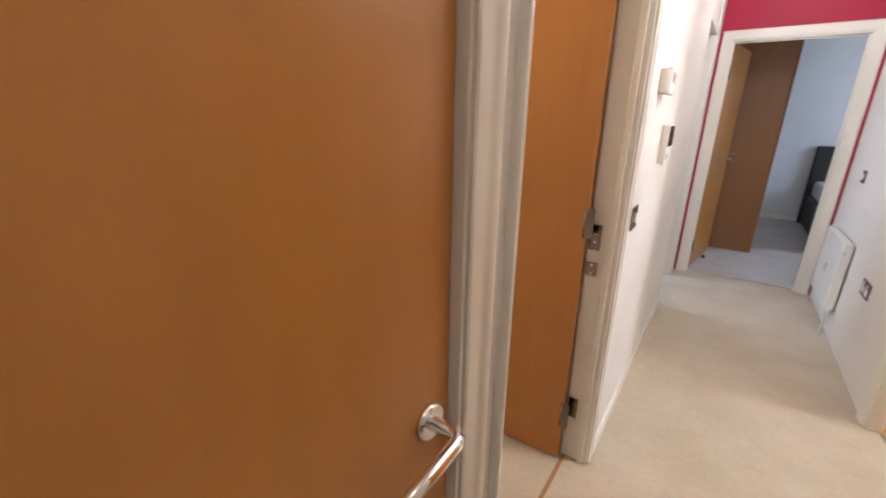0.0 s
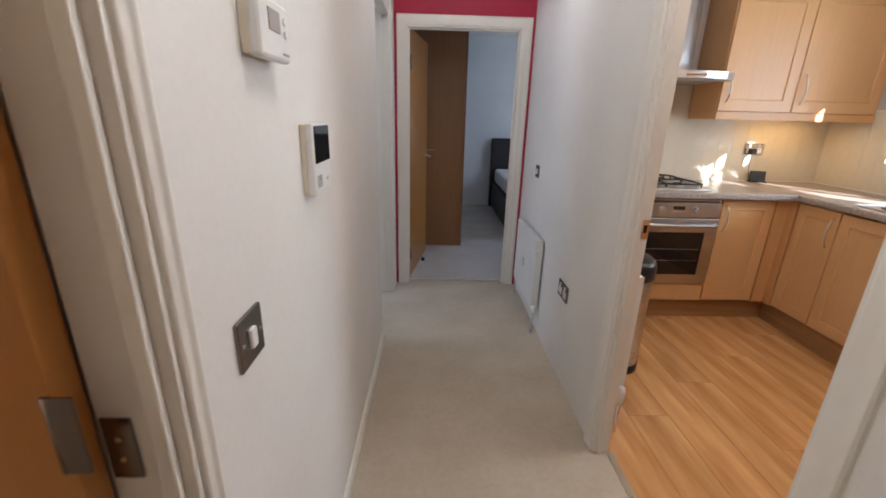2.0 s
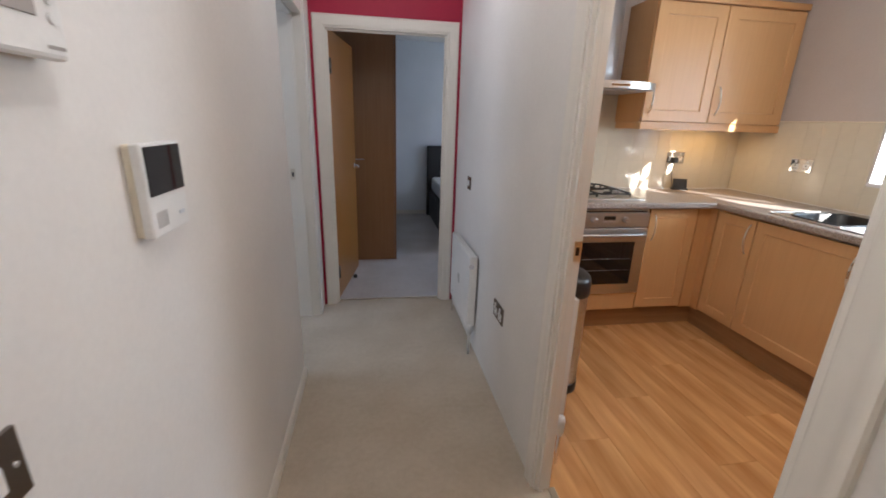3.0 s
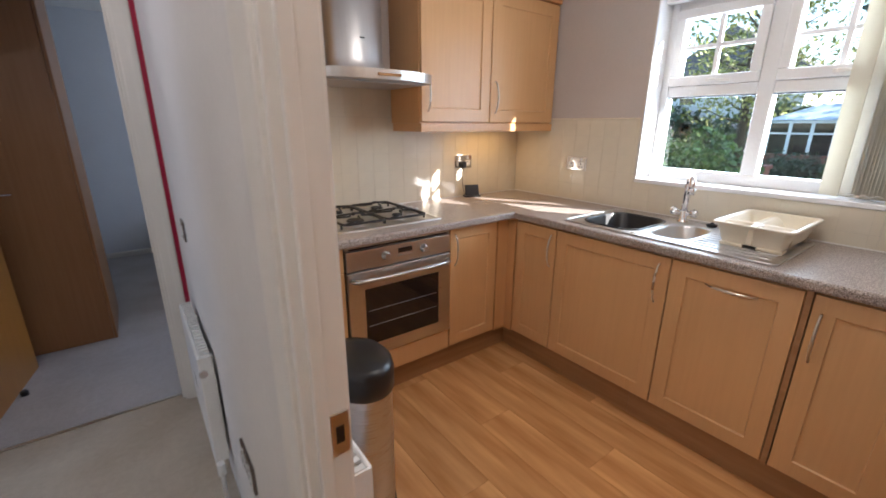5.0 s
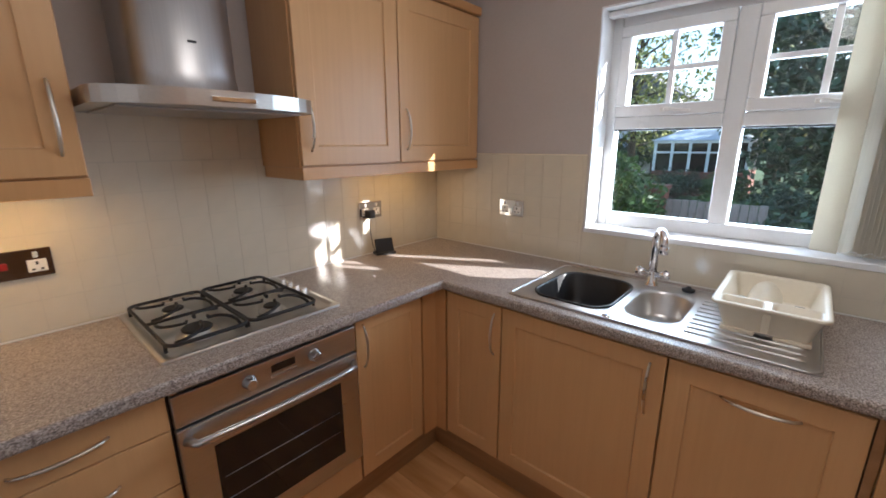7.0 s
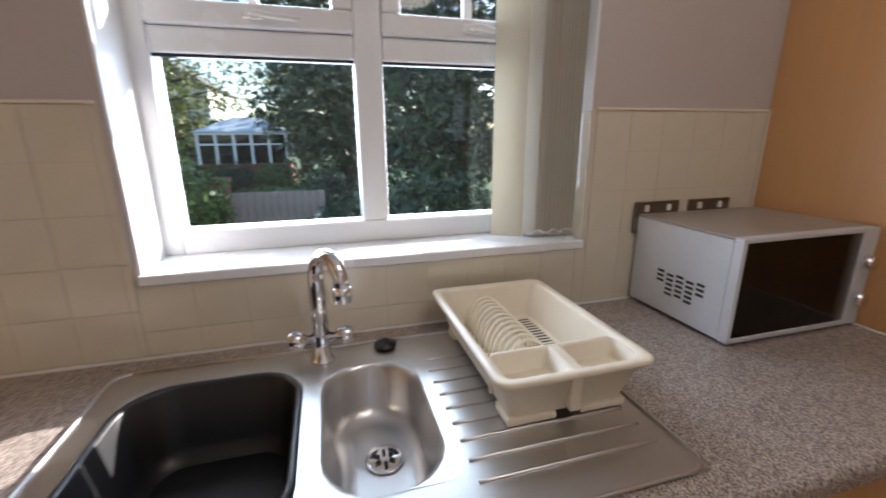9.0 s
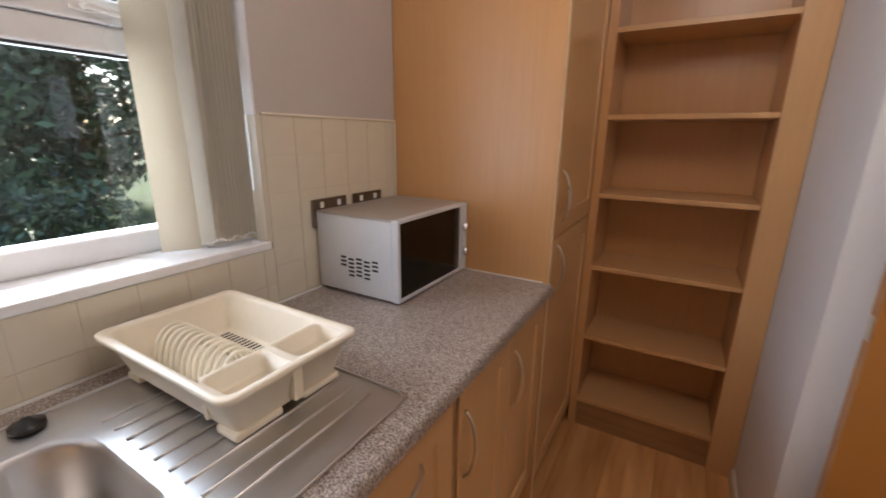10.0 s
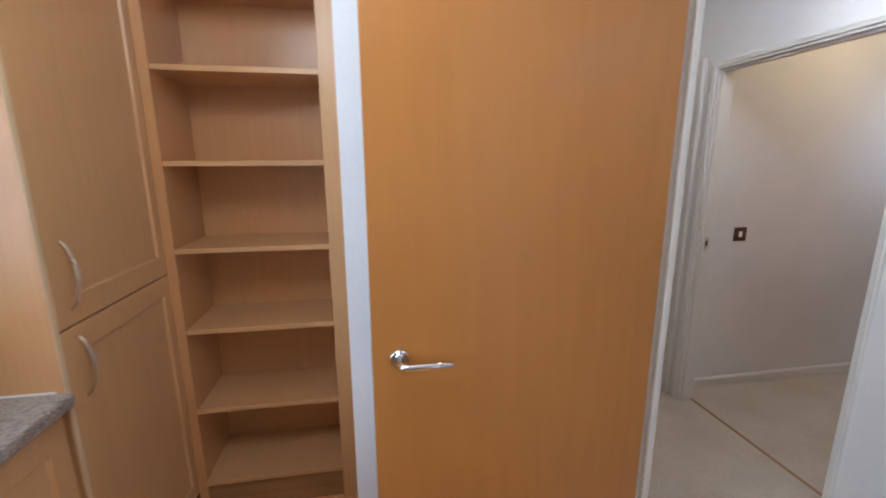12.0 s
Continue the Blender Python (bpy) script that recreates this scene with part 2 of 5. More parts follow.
LEAF_GOLD = foliage("yellow_green_leaves", (0.14, 0.17, 0.035), (0.34, 0.34, 0.10))
BARK = surface("bark", (0.10, 0.075, 0.055), 0.9, vary=0.3, big=4, small=30, bump=0.6, depth=0.02)
RENDERED = surface("pale_render", (0.70, 0.70, 0.70), 0.8, vary=0.08)
ROOFTILE = surface("grey_roof_tile", (0.16, 0.15, 0.16), 0.8, vary=0.2, small=12, bump=0.4)
ROOFPOLY = surface("polycarbonate_roof", (0.55, 0.62, 0.70), 0.3, vary=0.06)


# ---- building helpers ----
def box(bm, x0, y0, z0, x1, y1, z1, bevel=0.0):
    made = bmesh.ops.create_cube(bm, size=1)["verts"]
    for v in made:
        v.co = Vector((x0 + (v.co.x + 0.5) * (x1 - x0), y0 + (v.co.y + 0.5) * (y1 - y0), z0 + (v.co.z + 0.5) * (z1 - z0)))
    if bevel:
        edges = list({e for v in made for e in v.link_edges})
        bmesh.ops.bevel(bm, geom=edges, offset=bevel, segments=2, affect="EDGES", profile=0.5)
    return bm


def boxes(*specs, bevel=0.0):
    bm = bmesh.new()
    for s in specs:
        box(bm, *s, bevel=bevel)
    return bm


def tube(bm, pts, r, seg=8, caps=True):
    """A round bar along a line of points; r may be a list of radii."""
    pts = [Vector(p) for p in pts]
    rings = []
    up = None
    for i, p in enumerate(pts):
        d = (pts[min(i + 1, len(pts) - 1)] - pts[max(i - 1, 0)]).normalized()
        if up is None:
            up = d.orthogonal().normalized()
        up = (up - d * up.dot(d)).normalized()
        side = d.cross(up)
        rad = r[i] if isinstance(r, (list, tuple)) else r
        rings.append([bm.verts.new(p + rad * (math.cos(2 * math.pi * k / seg) * up + math.sin(2 * math.pi * k / seg) * side)) for k in range(seg)])
    for a, b in zip(rings, rings[1:]):
        for k in range(seg):
            f = bm.faces.new((a[k], a[(k + 1) % seg], b[(k + 1) % seg], b[k]))
            f.smooth = True
    if caps:
        bm.faces.new(rings[0][::-1])
        bm.faces.new(rings[-1])
    return bm


def lathe(bm, profile, seg=24, centre=(0, 0, 0), close=True):
    """A turned shape round the z axis from (radius, height) pairs."""
    rings = [[bm.verts.new((centre[0] + r * math.cos(2 * math.pi * k / seg), centre[1] + r * math.sin(2 * math.pi * k / seg), centre[2] + z)) for k in range(seg)] for r, z in profile]
    for a, b in zip(rings, rings[1:]):
        for k in range(seg):
            f = bm.faces.new((a[k], a[(k + 1) % seg], b[(k + 1) % seg], b[k]))
            f.smooth = True
    if close:
        bm.faces.new(rings[0][::-1])
        bm.faces.new(rings[-1])
    return bm


def prism(bm, outline, z0, z1):
    """A flat outline in x and y, raised from z0 to z1."""
    lo = [bm.verts.new((x, y, z0)) for x, y in outline]
    hi = [bm.verts.new((x, y, z1)) for x, y in outline]
    n = len(outline)
    bm.faces.new(lo[::-1])
    bm.faces.new(hi)
    for k in range(n):
        bm.faces.new((lo[k], lo[(k + 1) % n], hi[(k + 1) % n], hi[k]))
    return bm


def rounded(x0, y0, x1, y1, r, seg=6):
    r = min(r, (x1 - x0) / 2 - 0.001, (y1 - y0) / 2 - 0.001)
    pts = []
    for cx, cy, a0 in ((x1 - r, y1 - r, 0), (x0 + r, y1 - r, 90), (x0 + r, y0 + r, 180), (x1 - r, y0 + r, 270)):
        for k in range(seg + 1):
            a = radians(a0 + 90 * k / seg)
            pts.append((cx + r * math.cos(a), cy + r * math.sin(a)))
    return pts


def bridge(bm, loops, close_last=True, smooth=True):
    """Skin a row of loops of equal length, each a list of (x, y, z)."""
    rings = [[bm.verts.new(p) for p in lp] for lp in loops]
    n = len(rings[0])
    for a, b in zip(rings, rings[1:]):
        for k in range(n):
            f = bm.faces.new((a[k], a[(k + 1) % n], b[(k + 1) % n], b[k]))
            f.smooth = smooth
    if close_last:
        bm.faces.new(rings[-1])
    return rings


def mesh_of(name, bm, material):
    bmesh.ops.recalc_face_normals(bm, faces=bm.faces)
    me = bpy.data.meshes.new(name)
    bm.to_mesh(me)
    bm.free()
    me.materials.append(material)
    return me


def part(name, bm, material, parent, label=""):
    ob = new(name, mesh_of(name, bm, material))
    ob.parent = parent
    return tagged(ob, label)


def thing(name, label, category, m=None, group=""):
    ob = new(name)
    ob.empty_display_size = 0.1
    if m is not None:
        ob.matrix_basis = m
    return tagged(ob, label, category, group)


def solid(name, bm, material, label, category, m=None, group=""):
    ob = new(name, mesh_of(name, bm, material))
    if m is not None:
        ob.matrix_basis = m
    return tagged(ob, label, category, group)


def structure(name, bm, material, label="", category=""):
    return tagged(new(name, mesh_of(name, bm, material)), label, category, kind="structure")


# ---- the shell ----
H = 2.40
L, R, KD, KW, KE, KN = 0.15, 1.14, 1.20, 1.24, 3.385, 4.488
RED_Y = 4.54
DOOR_H = 1.93

structure("floor_hall", boxes((-1.62, -1.2, -0.12, 1.20, 4.60, 0.0)), CARPET, "beige cut-pile hall carpet", "floor")
structure("floor_bedroom", boxes((-1.62, 4.605, -0.12, 3.0, 7.9, 0.004)), CARPET_BED, "pale grey-beige bedroom carpet", "floor")
kitchen_floor = structure("floor_kitchen", boxes((1.205, 0.95, -0.12, 3.62, 4.60, -0.004)), PLINTH, "wood laminate plank kitchen floor", "floor")
structure("ceiling", boxes((-1.8, -1.3, H, 3.9, 8.1, H + 0.15)), CEIL, "white painted ceiling", "ceiling")

# hall west side: closed door, lobby doorway, wall with controls, a further doorway
structure("wall_hall_west", boxes(
    (0.05, -1.2, 0, L, -0.06, H), (0.05, -0.06, DOOR_H + 0.03, L, 0.779, H), (0.05, 0.779, 0, L, 0.902, H),
    (0.05, 0.902, DOOR_H + 0.03, L, 1.785, H), (0.05, 1.785, 0, L, 3.60, H), (0.05, 3.60, DOOR_H + 0.03, L - 0.01, 4.36, H),
    (-0.4, 4.36, 0, 0.155, RED_Y, H)), WALL, "off-white painted hall wall", "wall")
structure("wall_hall_east", boxes(
    (R, -1.2, 0, KD, 0.945, H), (R, 0.945, DOOR_H + 0.03, KD, 1.735, H), (R, 1.735, 0, KD, 1.93, H),
    (R, 1.93, DOOR_H + 0.03, KD, 2.745, H), (R, 2.745, 0, KD, 2.82, H), (R, 2.82, 0, KW, RED_Y, H)), WALL, "off-white painted wall between hall and kitchen", "wall")
structure("wall_hall_south", boxes((0.05, -1.3, 0, KW, -1.2, H)), WALL, "off-white wall at the entrance end", "wall")
structure("wall_red", boxes((0.155, RED_Y, 0, 0.235, RED_Y + 0.05, H), (0.235, RED_Y, DOOR_H, 1.06, RED_Y + 0.05, H), (1.06, RED_Y, 0, KW, RED_Y + 0.05, H)),
          RED, "deep crimson painted end wall round the bedroom door", "wall")
structure("wall_bedroom_south", boxes((-1.62, RED_Y + 0.05, 0, 0.235, RED_Y + 0.10, H), (0.235, RED_Y + 0.05, DOOR_H, 1.06, RED_Y + 0.10, H),
          (1.06, RED_Y + 0.05, 0, KW, RED_Y + 0.10, H)), BLUEWALL, "pale bedroom wall", "wall")
structure("wall_bedroom_north", boxes((-1.62, 7.72, 0, 3.1, 7.85, H)), BLUEWALL, "pale cool-white bedroom wall", "wall")
structure("wall_bedroom_west", boxes((-1.75, 1.9, 0, -1.62, 7.85, H)), BLUEWALL, "pale bedroom wall", "wall")
structure("wall_bedroom_east", boxes((3.0, KN + 0.16, 0, 3.13, 5.6, H), (3.0, 6.8, 0, 3.13, 7.72, H), (3.0, 5.6, 0, 3.13, 6.8, 0.9), (3.0, 5.6, 2.1, 3.13, 6.8, H)),
          BLUEWALL, "pale bedroom wall with a window opening", "wall")
# lobby
structure("wall_lobby_south", boxes((-1.6, 0.70, 0, 0.05, 0.80, H)), WALL, "beige-white lobby wall with a light switch", "wall")
structure("wall_lobby_west", boxes((-1.75, -1.3, 0, -1.6, 1.9, H)), WALL, "beige-white lobby wall", "wall")
structure("wall_lobby_north", boxes((-1.6, 1.86, 0, -1.46, 1.94, H), (-1.46, 1.84, DOOR_H, -0.68, 1.94, H), (-0.68, 1.86, 0, 0.05, 1.94, H)), WALL, "off-white lobby wall", "wall")
structure("wall_store_north", boxes((-1.62, 4.40, 0, -0.4, RED_Y, H)), WALL, "off-white wall of the side room", "wall")
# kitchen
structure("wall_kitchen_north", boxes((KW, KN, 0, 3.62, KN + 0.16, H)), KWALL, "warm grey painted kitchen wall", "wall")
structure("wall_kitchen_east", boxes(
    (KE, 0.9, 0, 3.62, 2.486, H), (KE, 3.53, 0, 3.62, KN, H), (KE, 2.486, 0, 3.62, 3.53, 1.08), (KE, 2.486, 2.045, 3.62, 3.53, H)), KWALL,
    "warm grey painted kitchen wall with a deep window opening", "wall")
structure("wall_kitchen_west_lining", boxes((KW, 2.825, 0, KW + 0.004, KN, H)), WALL, "white kitchen wall beside the drawers", "wall")
south = boxes((KD, 1.80, 0, 2.07, 1.90, H), (1.97, 0.9, 0, 2.07, 1.80, H), (2.07, 0.9, 0, KE, 1.02, H))
structure("wall_kitchen_south", south, BLUEWALL,
          "white painted wall beside the shelves", "wall")
# Unseen walls, added so sky light does not leak into the closed rooms.
structure("wall_south_unseen", boxes((-1.75, -1.45, 0, KD, -1.3, H), (KD, 0.75, 0, 3.62, 0.9, H)), RENDERED, "unseen pale rendered wall that keeps sky light out", "wall")
# window reveal and sill
structure("window_reveal", boxes((KE + 0.002, 3.524, 1.095, 3.54, 3.536, 2.04), (KE + 0.002, 2.480, 1.43, 3.54, 2.492, 2.04), (KE + 0.002, 2.486, 2.038, 3.54, 3.53, 2.05)),
          UPVC, "white painted window reveal", "trim")
structure("window_reveal_tile", boxes((KE - 0.006, 2.480, 1.095, 3.54, 2.494, 1.43)), TILE, "cream tiled lower reveal", "trim")
structure("window_sill", boxes((KE - 0.012, 2.486, 1.075, 3.55, 3.53, 1.098), bevel=0.004), UPVC, "white tiled window sill", "sill")


def moulding(width=0.065, depth=0.016):
    """Profile of an architrave: (across, out)."""
    curve = [(0, 0), (0, 0.5), (0.06, 0.62), (0.12, 0.66), (0.40, 0.70), (0.50, 0.72), (0.58, 0.80), (0.66, 0.92), (0.75, 1.0), (0.86, 1.0),
             (0.94, 0.90), (1.0, 0.6), (1.0, 0)]
    return [(width * u, depth * v) for u, v in curve]


def architrave(name, a, b, top, face, out, axis, width=0.065):
    """A mitred moulded frame round an opening from a to b on the plane face; out is +1 or -1."""
    bm = bmesh.new()
    prof = moulding(width)
    rings = []
    for (u, v, du, dv) in ((a, 0, -1, 0), (a, top, -1, 1), (b, top, 1, 1), (b, 0, 1, 0)):
        ring = []
        for w, d in prof:
            uu, vv, n = u + du * w, v + dv * w, face + out * d
            ring.append(bm.verts.new((n, uu, vv) if axis == "x" else (uu, n, vv)))
        rings.append(ring)
    for p, q in zip(rings, rings[1:]):
        for k in range(len(prof) - 1):
            bm.faces.new((p[k], p[k + 1], q[k + 1], q[k])).smooth = 1 < k < len(prof) - 3
    structure(name, bm, GLOSS, "cream-white gloss moulded door architrave", "trim")


def lining(name, a, b, top, n0, n1, axis, stop=None):
    """The three boards that line an opening, with a stop bead."""
    bm = bmesh.new()
    t = 0.018

    def put(u0, v0, w0, u1, v1, w1):
        if axis == "x":
            box(bm, u0, v0, w0, u1, v1, w1, 0.002)
        else:
            box(bm, v0, u0, w0, v1, u1, w1, 0.002)
    put(n0 - 0.002, a, 0, n1 + 0.002, a + t, top)
    put(n0 - 0.002, b - t, 0, n1 + 0.002, b, top)
    put(n0 - 0.002, a + t, top - t, n1 + 0.002, b - t, top)
    if stop:
        put(stop[0], a + t, 0, stop[1], a + t + 0.012, top - t)
        put(stop[0], b - t - 0.012, 0, stop[1], b - t, top - t)
        put(stop[0], a + t + 0.012, top - t - 0.012, stop[1], b - t - 0.012, top - t)
    structure(name, bm, GLOSS, "cream-white gloss door lining", "door frame")


TOPD = DOOR_H + 0.03
for nm, a, b, wall0, wall1, stop in (("1", -0.06, 0.779, 0.05, L, (0.06, 0.085)), ("2", 0.902, 1.785, 0.05, L, (0.115, 0.135)),
                                     ("3", 0.945, 1.735, R, KD, (R + 0.048, R + 0.058)), ("4", 1.93, 2.745, R, KD, (R + 0.012, R + 0.03)),
                                     ("5", 3.60, 4.36, 0.0, L - 0.01, (0.06, 0.09))):
    lining("door_frame_" + nm, a, b, TOPD, wall0, wall1, "x", stop)
lining("door_frame_6", 0.235, 1.06, DOOR_H, RED_Y, RED_Y + 0.10, "y", (RED_Y + 0.02, RED_Y + 0.045))
architrave("trim_door_1", -0.055, 0.766, TOPD - 0.005, L, 1, "x", 0.064)
architrave("trim_door_2", 0.907, 1.776, TOPD - 0.005, L, 1, "x", 0.026)
architrave("trim_door_3", 0.95, 1.73, TOPD - 0.005, R, -1, "x")
architrave("trim_door_4", 1.935, 2.74, TOPD - 0.005, R, -1, "x")
architrave("trim_door_4_kitchen", 1.935, 2.74, TOPD - 0.005, KD, 1, "x")
architrave("trim_door_6", 0.24, 1.055, DOOR_H - 0.005, RED_Y, -1, "y")


def skirting(name, spans, axis, face, out, material=GLOSS):
    bm = bmesh.new()
    prof = [(0, 0), (0.012, 0), (0.012, 0.045), (0.008, 0.055), (0.004, 0.06), (0, 0.06)]
    for s0, s1 in spans:
        rings = []
        for u in (s0, s1):
            rings.append([bm.verts.new((face + out * d, u, z) if axis == "x" else (u, face + out * d, z)) for d, z in prof])
        for k in range(len(prof)):
            j = (k + 1) % len(prof)
            bm.faces.new((rings[0][k], rings[0][j], rings[1][j], rings[1][k]))
        bm.faces.new(rings[0])
        bm.faces.new(rings[1][::-1])
    structure(name, bm, material, "cream-white skirting board", "baseboard")


skirting("baseboard_hall_west", [(1.804, 3.60), (-1.2, -0.145)], "x", L, 1)
skirting("baseboard_hall_east", [(-1.2, 0.865)], "x", R, -1)
skirting("baseboard_lobby", [(-1.6, 0.04)], "y", 0.80, 1)
skirting("baseboard_alcove", [(1.356, 1.90)], "x", 2.07, 1)
skirting("baseboard_bedroom", [(-1.6, 3.0)], "y", 7.72, -1)
structure("trim_threshold_kitchen", boxes((1.195, 1.95, -0.002, 1.222, 2.727, 0.006), bevel=0.002), NICKEL, "metal carpet threshold bar", "trim")
structure("trim_threshold_bedroom", boxes((0.255, 4.595, 0.0, 1.04, 4.612, 0.007), bevel=0.002), NICKEL, "thin bedroom threshold strip", "trim")
structure("trim_threshold_lobby", boxes((0.055, 0.935, 0.0, 0.07, 1.76, 0.005), bevel=0.002), PLINTH, "thin dark lobby threshold strip", "trim")


# ---- doors ----
def lever(parent, x, z, side, point):
    """Lever handle on a round rose: side is the face of the leaf, point the way along x that the lever runs."""
    y = 0.0 if side < 0 else 0.04
    rose = bmesh.new()
    tube(rose, [(x, y, z), (x, y + side * 0.004, z), (x, y + side * 0.010, z)], [0.026, 0.026, 0.023], 20)
    r = part("rose", rose, CHROME, parent, "round chrome rose")
    bar = bmesh.new()
    pts = [(x, y + side * 0.008, z), (x, y + side * 0.045, z), (x + point * 0.006, y + side * 0.052, z), (x + point * 0.016, y + side * 0.055, z),
           (x + point * 0.07, y + side * 0.055, z - 0.001), (x + point * 0.128, y + side * 0.054, z - 0.002)]
    tube(bar, pts, [0.010, 0.010, 0.010, 0.0095, 0.009, 0.008], 12)
    part("lever", bar, CHROME, r, "polished chrome lever")


def hinge(parent, x, z, y=0.0):
    bm = boxes((x - 0.028, y - 0.002, z - 0.05, x - 0.002, y + 0.001, z + 0.05))
    tube(bm, [(x, y - 0.004, z - 0.05), (x, y - 0.004, z + 0.05)], 0.006, 8)
    part("hinge", bm, DARKCHROME, parent, "worn steel butt hinge")


def door(name, m, label, width=0.755, height=1.93, handle_x=0.69, handle_z=0.97, point=-1, faces=(-1, 1)):
    """A flush leaf: hinge edge at x 0, thickness 0 to 0.04 along y."""
    d = thing(name, label, "door", m)
    part("leaf", boxes((0, 0, 0.006, width, 0.04, height), bevel=0.002), DOORWOOD, d)
    for s in faces:
        lever(d, handle_x, handle_z, s, point)
    part("latch_plate", boxes((width - 0.001, 0.008, handle_z - 0.03, width + 0.002, 0.032, handle_z + 0.03)), NICKEL, d)
    tagged(d, kind="structure")
    return d


# closed door beside the camera's start: leaf in the west wall, face towards the hall
door("door_1", pose(0.096, -0.038, 0, 0, 0, 90) @ pose(0, -0.04, 0), "closed oak-veneer flush door with a chrome lever", faces=(-1,), width=0.796, handle_x=0.746, handle_z=0.952)
# lobby door, open square into the lobby
lobby_door = door("door_2", pose(0.046, 1.766, 0, 0, 0, 182.5), "oak-veneer flush door standing open into the lobby", width=0.755, handle_x=0.69)
for hz in (0.22, 1.0, 1.75):
    hinge(lobby_door, 0.006, hz, 0.043)
# closed cupboard door on the east side
door("door_3", pose(R + 0.004, 1.717, 0, 0, 0, -90) @ pose(0.764, 0.04, 0, 0, 0, 180), "closed oak-veneer cupboard door with a chrome lever",
     faces=(1,), width=0.752, handle_x=0.70, handle_z=0.99)
# kitchen door, open square into the kitchen
kdoor = door("door_4", pose(1.208, 1.936, 0, 0, 0, 1.6), "oak-veneer flush kitchen door standing wide open", width=0.803, handle_x=0.735, handle_z=0.975)
# bedroom door, open into the bedroom
bdoor = door("door_6", pose(0.262, 4.648, 0, 0, 0, 81), "oak-veneer bedroom door standing open", handle_x=0.69)
for hz in (0.22, 1.7):
    hinge(bdoor, 0.0, hz, -0.002)
# a further closed door in the lobby
door("door_7", pose(-1.45, 1.86, 0), "closed oak-veneer door in the lobby", faces=(), width=0.76)


def jamb_plate(m, label):
    d = thing("strike_plate", label, "strike plate", m)
    part("plate", boxes((-0.014, 0, -0.035, 0.014, 0.003, 0.035), bevel=0.001), NICKEL, d)
    part("slot", boxes((-0.006, -0.001, -0.014, 0.006, 0.0035, 0.014)), BLACK, d, "dark latch slot")


jamb_plate(pose(1.186, 2.726, 0.978, 0, 0, 180), "satin nickel strike plate on the kitchen door jamb")
jamb_plate(pose(0.03, 4.341, 1.01, 0, 0, 180), "dull strike plate on the side doorway jamb")
jamb_plate(pose(0.095, 0.921, 1.0), "dull strike plate on the lobby door jamb")
for hz in (0.24, 0.83, 0.945):
    pl = thing("jamb_hinge", "worn steel hinge leaf on the lobby door jamb", "hinge", pose(0.078, 1.766, hz), "jamb hinges")
    part("leaf", boxes((-0.024, -0.003, -0.045 if hz != 0.83 else -0.025, 0.012, 0, 0.045 if hz != 0.83 else 0.025), bevel=0.001), DARKCHROME, pl)
    for k in (-0.015, 0.015):
        part("screw", tube(bmesh.new(), [(-0.006, -0.003, k), (-0.006, -0.0045, k)], 0.004, 8), CHROME, pl)
bh = thing("jamb_hinge", "brass-toned hinge on the bedroom door frame", "hinge", pose(0.2535, 4.60, 1.72, 0, 0, 90), "jamb hinges")
part("leaf", boxes((-0.02, -0.003, -0.045, 0.02, 0, 0.045), bevel=0.001), NICKEL, bh)
dstop = solid("door_stop", lathe(bmesh.new(), [(0.018, 0), (0.018, 0.02), (0.012, 0.028)], 12), BLACK, "small black rubber door stop on the bedroom carpet", "door stop", pose(0.36, 5.08, 0.004))


# ---- wall plates ----
def plate_switch(name, m, label, material, rocker=True, w=0.086, h=0.086, group=""):
    """Plate on local y 0 facing -y."""
    d = thing(name, label, "light switch", m, group)
    part("faceplate", boxes((-w / 2, -0.007, -h / 2, w / 2, 0, h / 2), bevel=0.002), material, d)
    part("rocker", boxes((-0.010, -0.013, -0.017, 0.010, -0.004, 0.017), bevel=0.003), WHITEPL, d, "white rocker")
    for sx in (-0.03, 0.03):
        s = bmesh.new()
        tube(s, [(sx, -0.006, 0), (sx, -0.0085, 0)], 0.0035, 8)
        part("screw", s, CHROME, d)
    return d


def socket(name, m, label, material=CHROME, w=0.146, h=0.086, gangs=2, group="sockets", red=False):
    d = thing(name, label, "socket", m, group)
    part("faceplate", boxes((-w / 2, -0.008, -h / 2, w / 2, 0, h / 2), bevel=0.002), material, d)
    for k in range(gangs):
        cx = (k - (gangs - 1) / 2) * w / 2
        if red and k == 0:
            part("cooker_switch", boxes((cx - 0.011, -0.012, -0.011, cx + 0.011, -0.006, 0.011), bevel=0.003), REDPL, d, "red cooker switch")
            continue
        part("outlet", boxes((cx - 0.022, -0.0105, -0.028, cx + 0.022, -0.006, 0.010), bevel=0.002), WHITEPL, d, "white outlet insert")
        part("pin_holes", boxes((cx - 0.003, -0.0112, -0.006, cx + 0.003, -0.008, 0.004), (cx - 0.014, -0.0112, -0.022, cx - 0.006, -0.008, -0.017), (cx + 0.006, -0.0112, -0.022, cx + 0.014, -0.008, -0.017)), BLACK, d)
        part("rocker", boxes((cx - 0.006, -0.013, 0.016, cx + 0.006, -0.006, 0.034), bevel=0.002), WHITEPL, d)
    return d


plate_switch("light_switch", pose(L, 1.949, 0.992, 0, 0, 90), "polished steel light switch on the hall wall", DARKCHROME)
plate_switch("light_switch", pose(R, 4.09, 0.998, 0, 0, -90), "polished steel light switch above the radiator", DARKCHROME, w=0.08, h=0.08)
plate_switch("light_switch", pose(-0.245, 0.80, 1.022, 0, 0, 180), "dark bronze light switch on the lobby wall", DARKCHROME)
socket("wall_socket", pose(R, 3.32, 0.478, 0, 0, -90), "brushed steel double socket low on the hall wall", DARKCHROME)

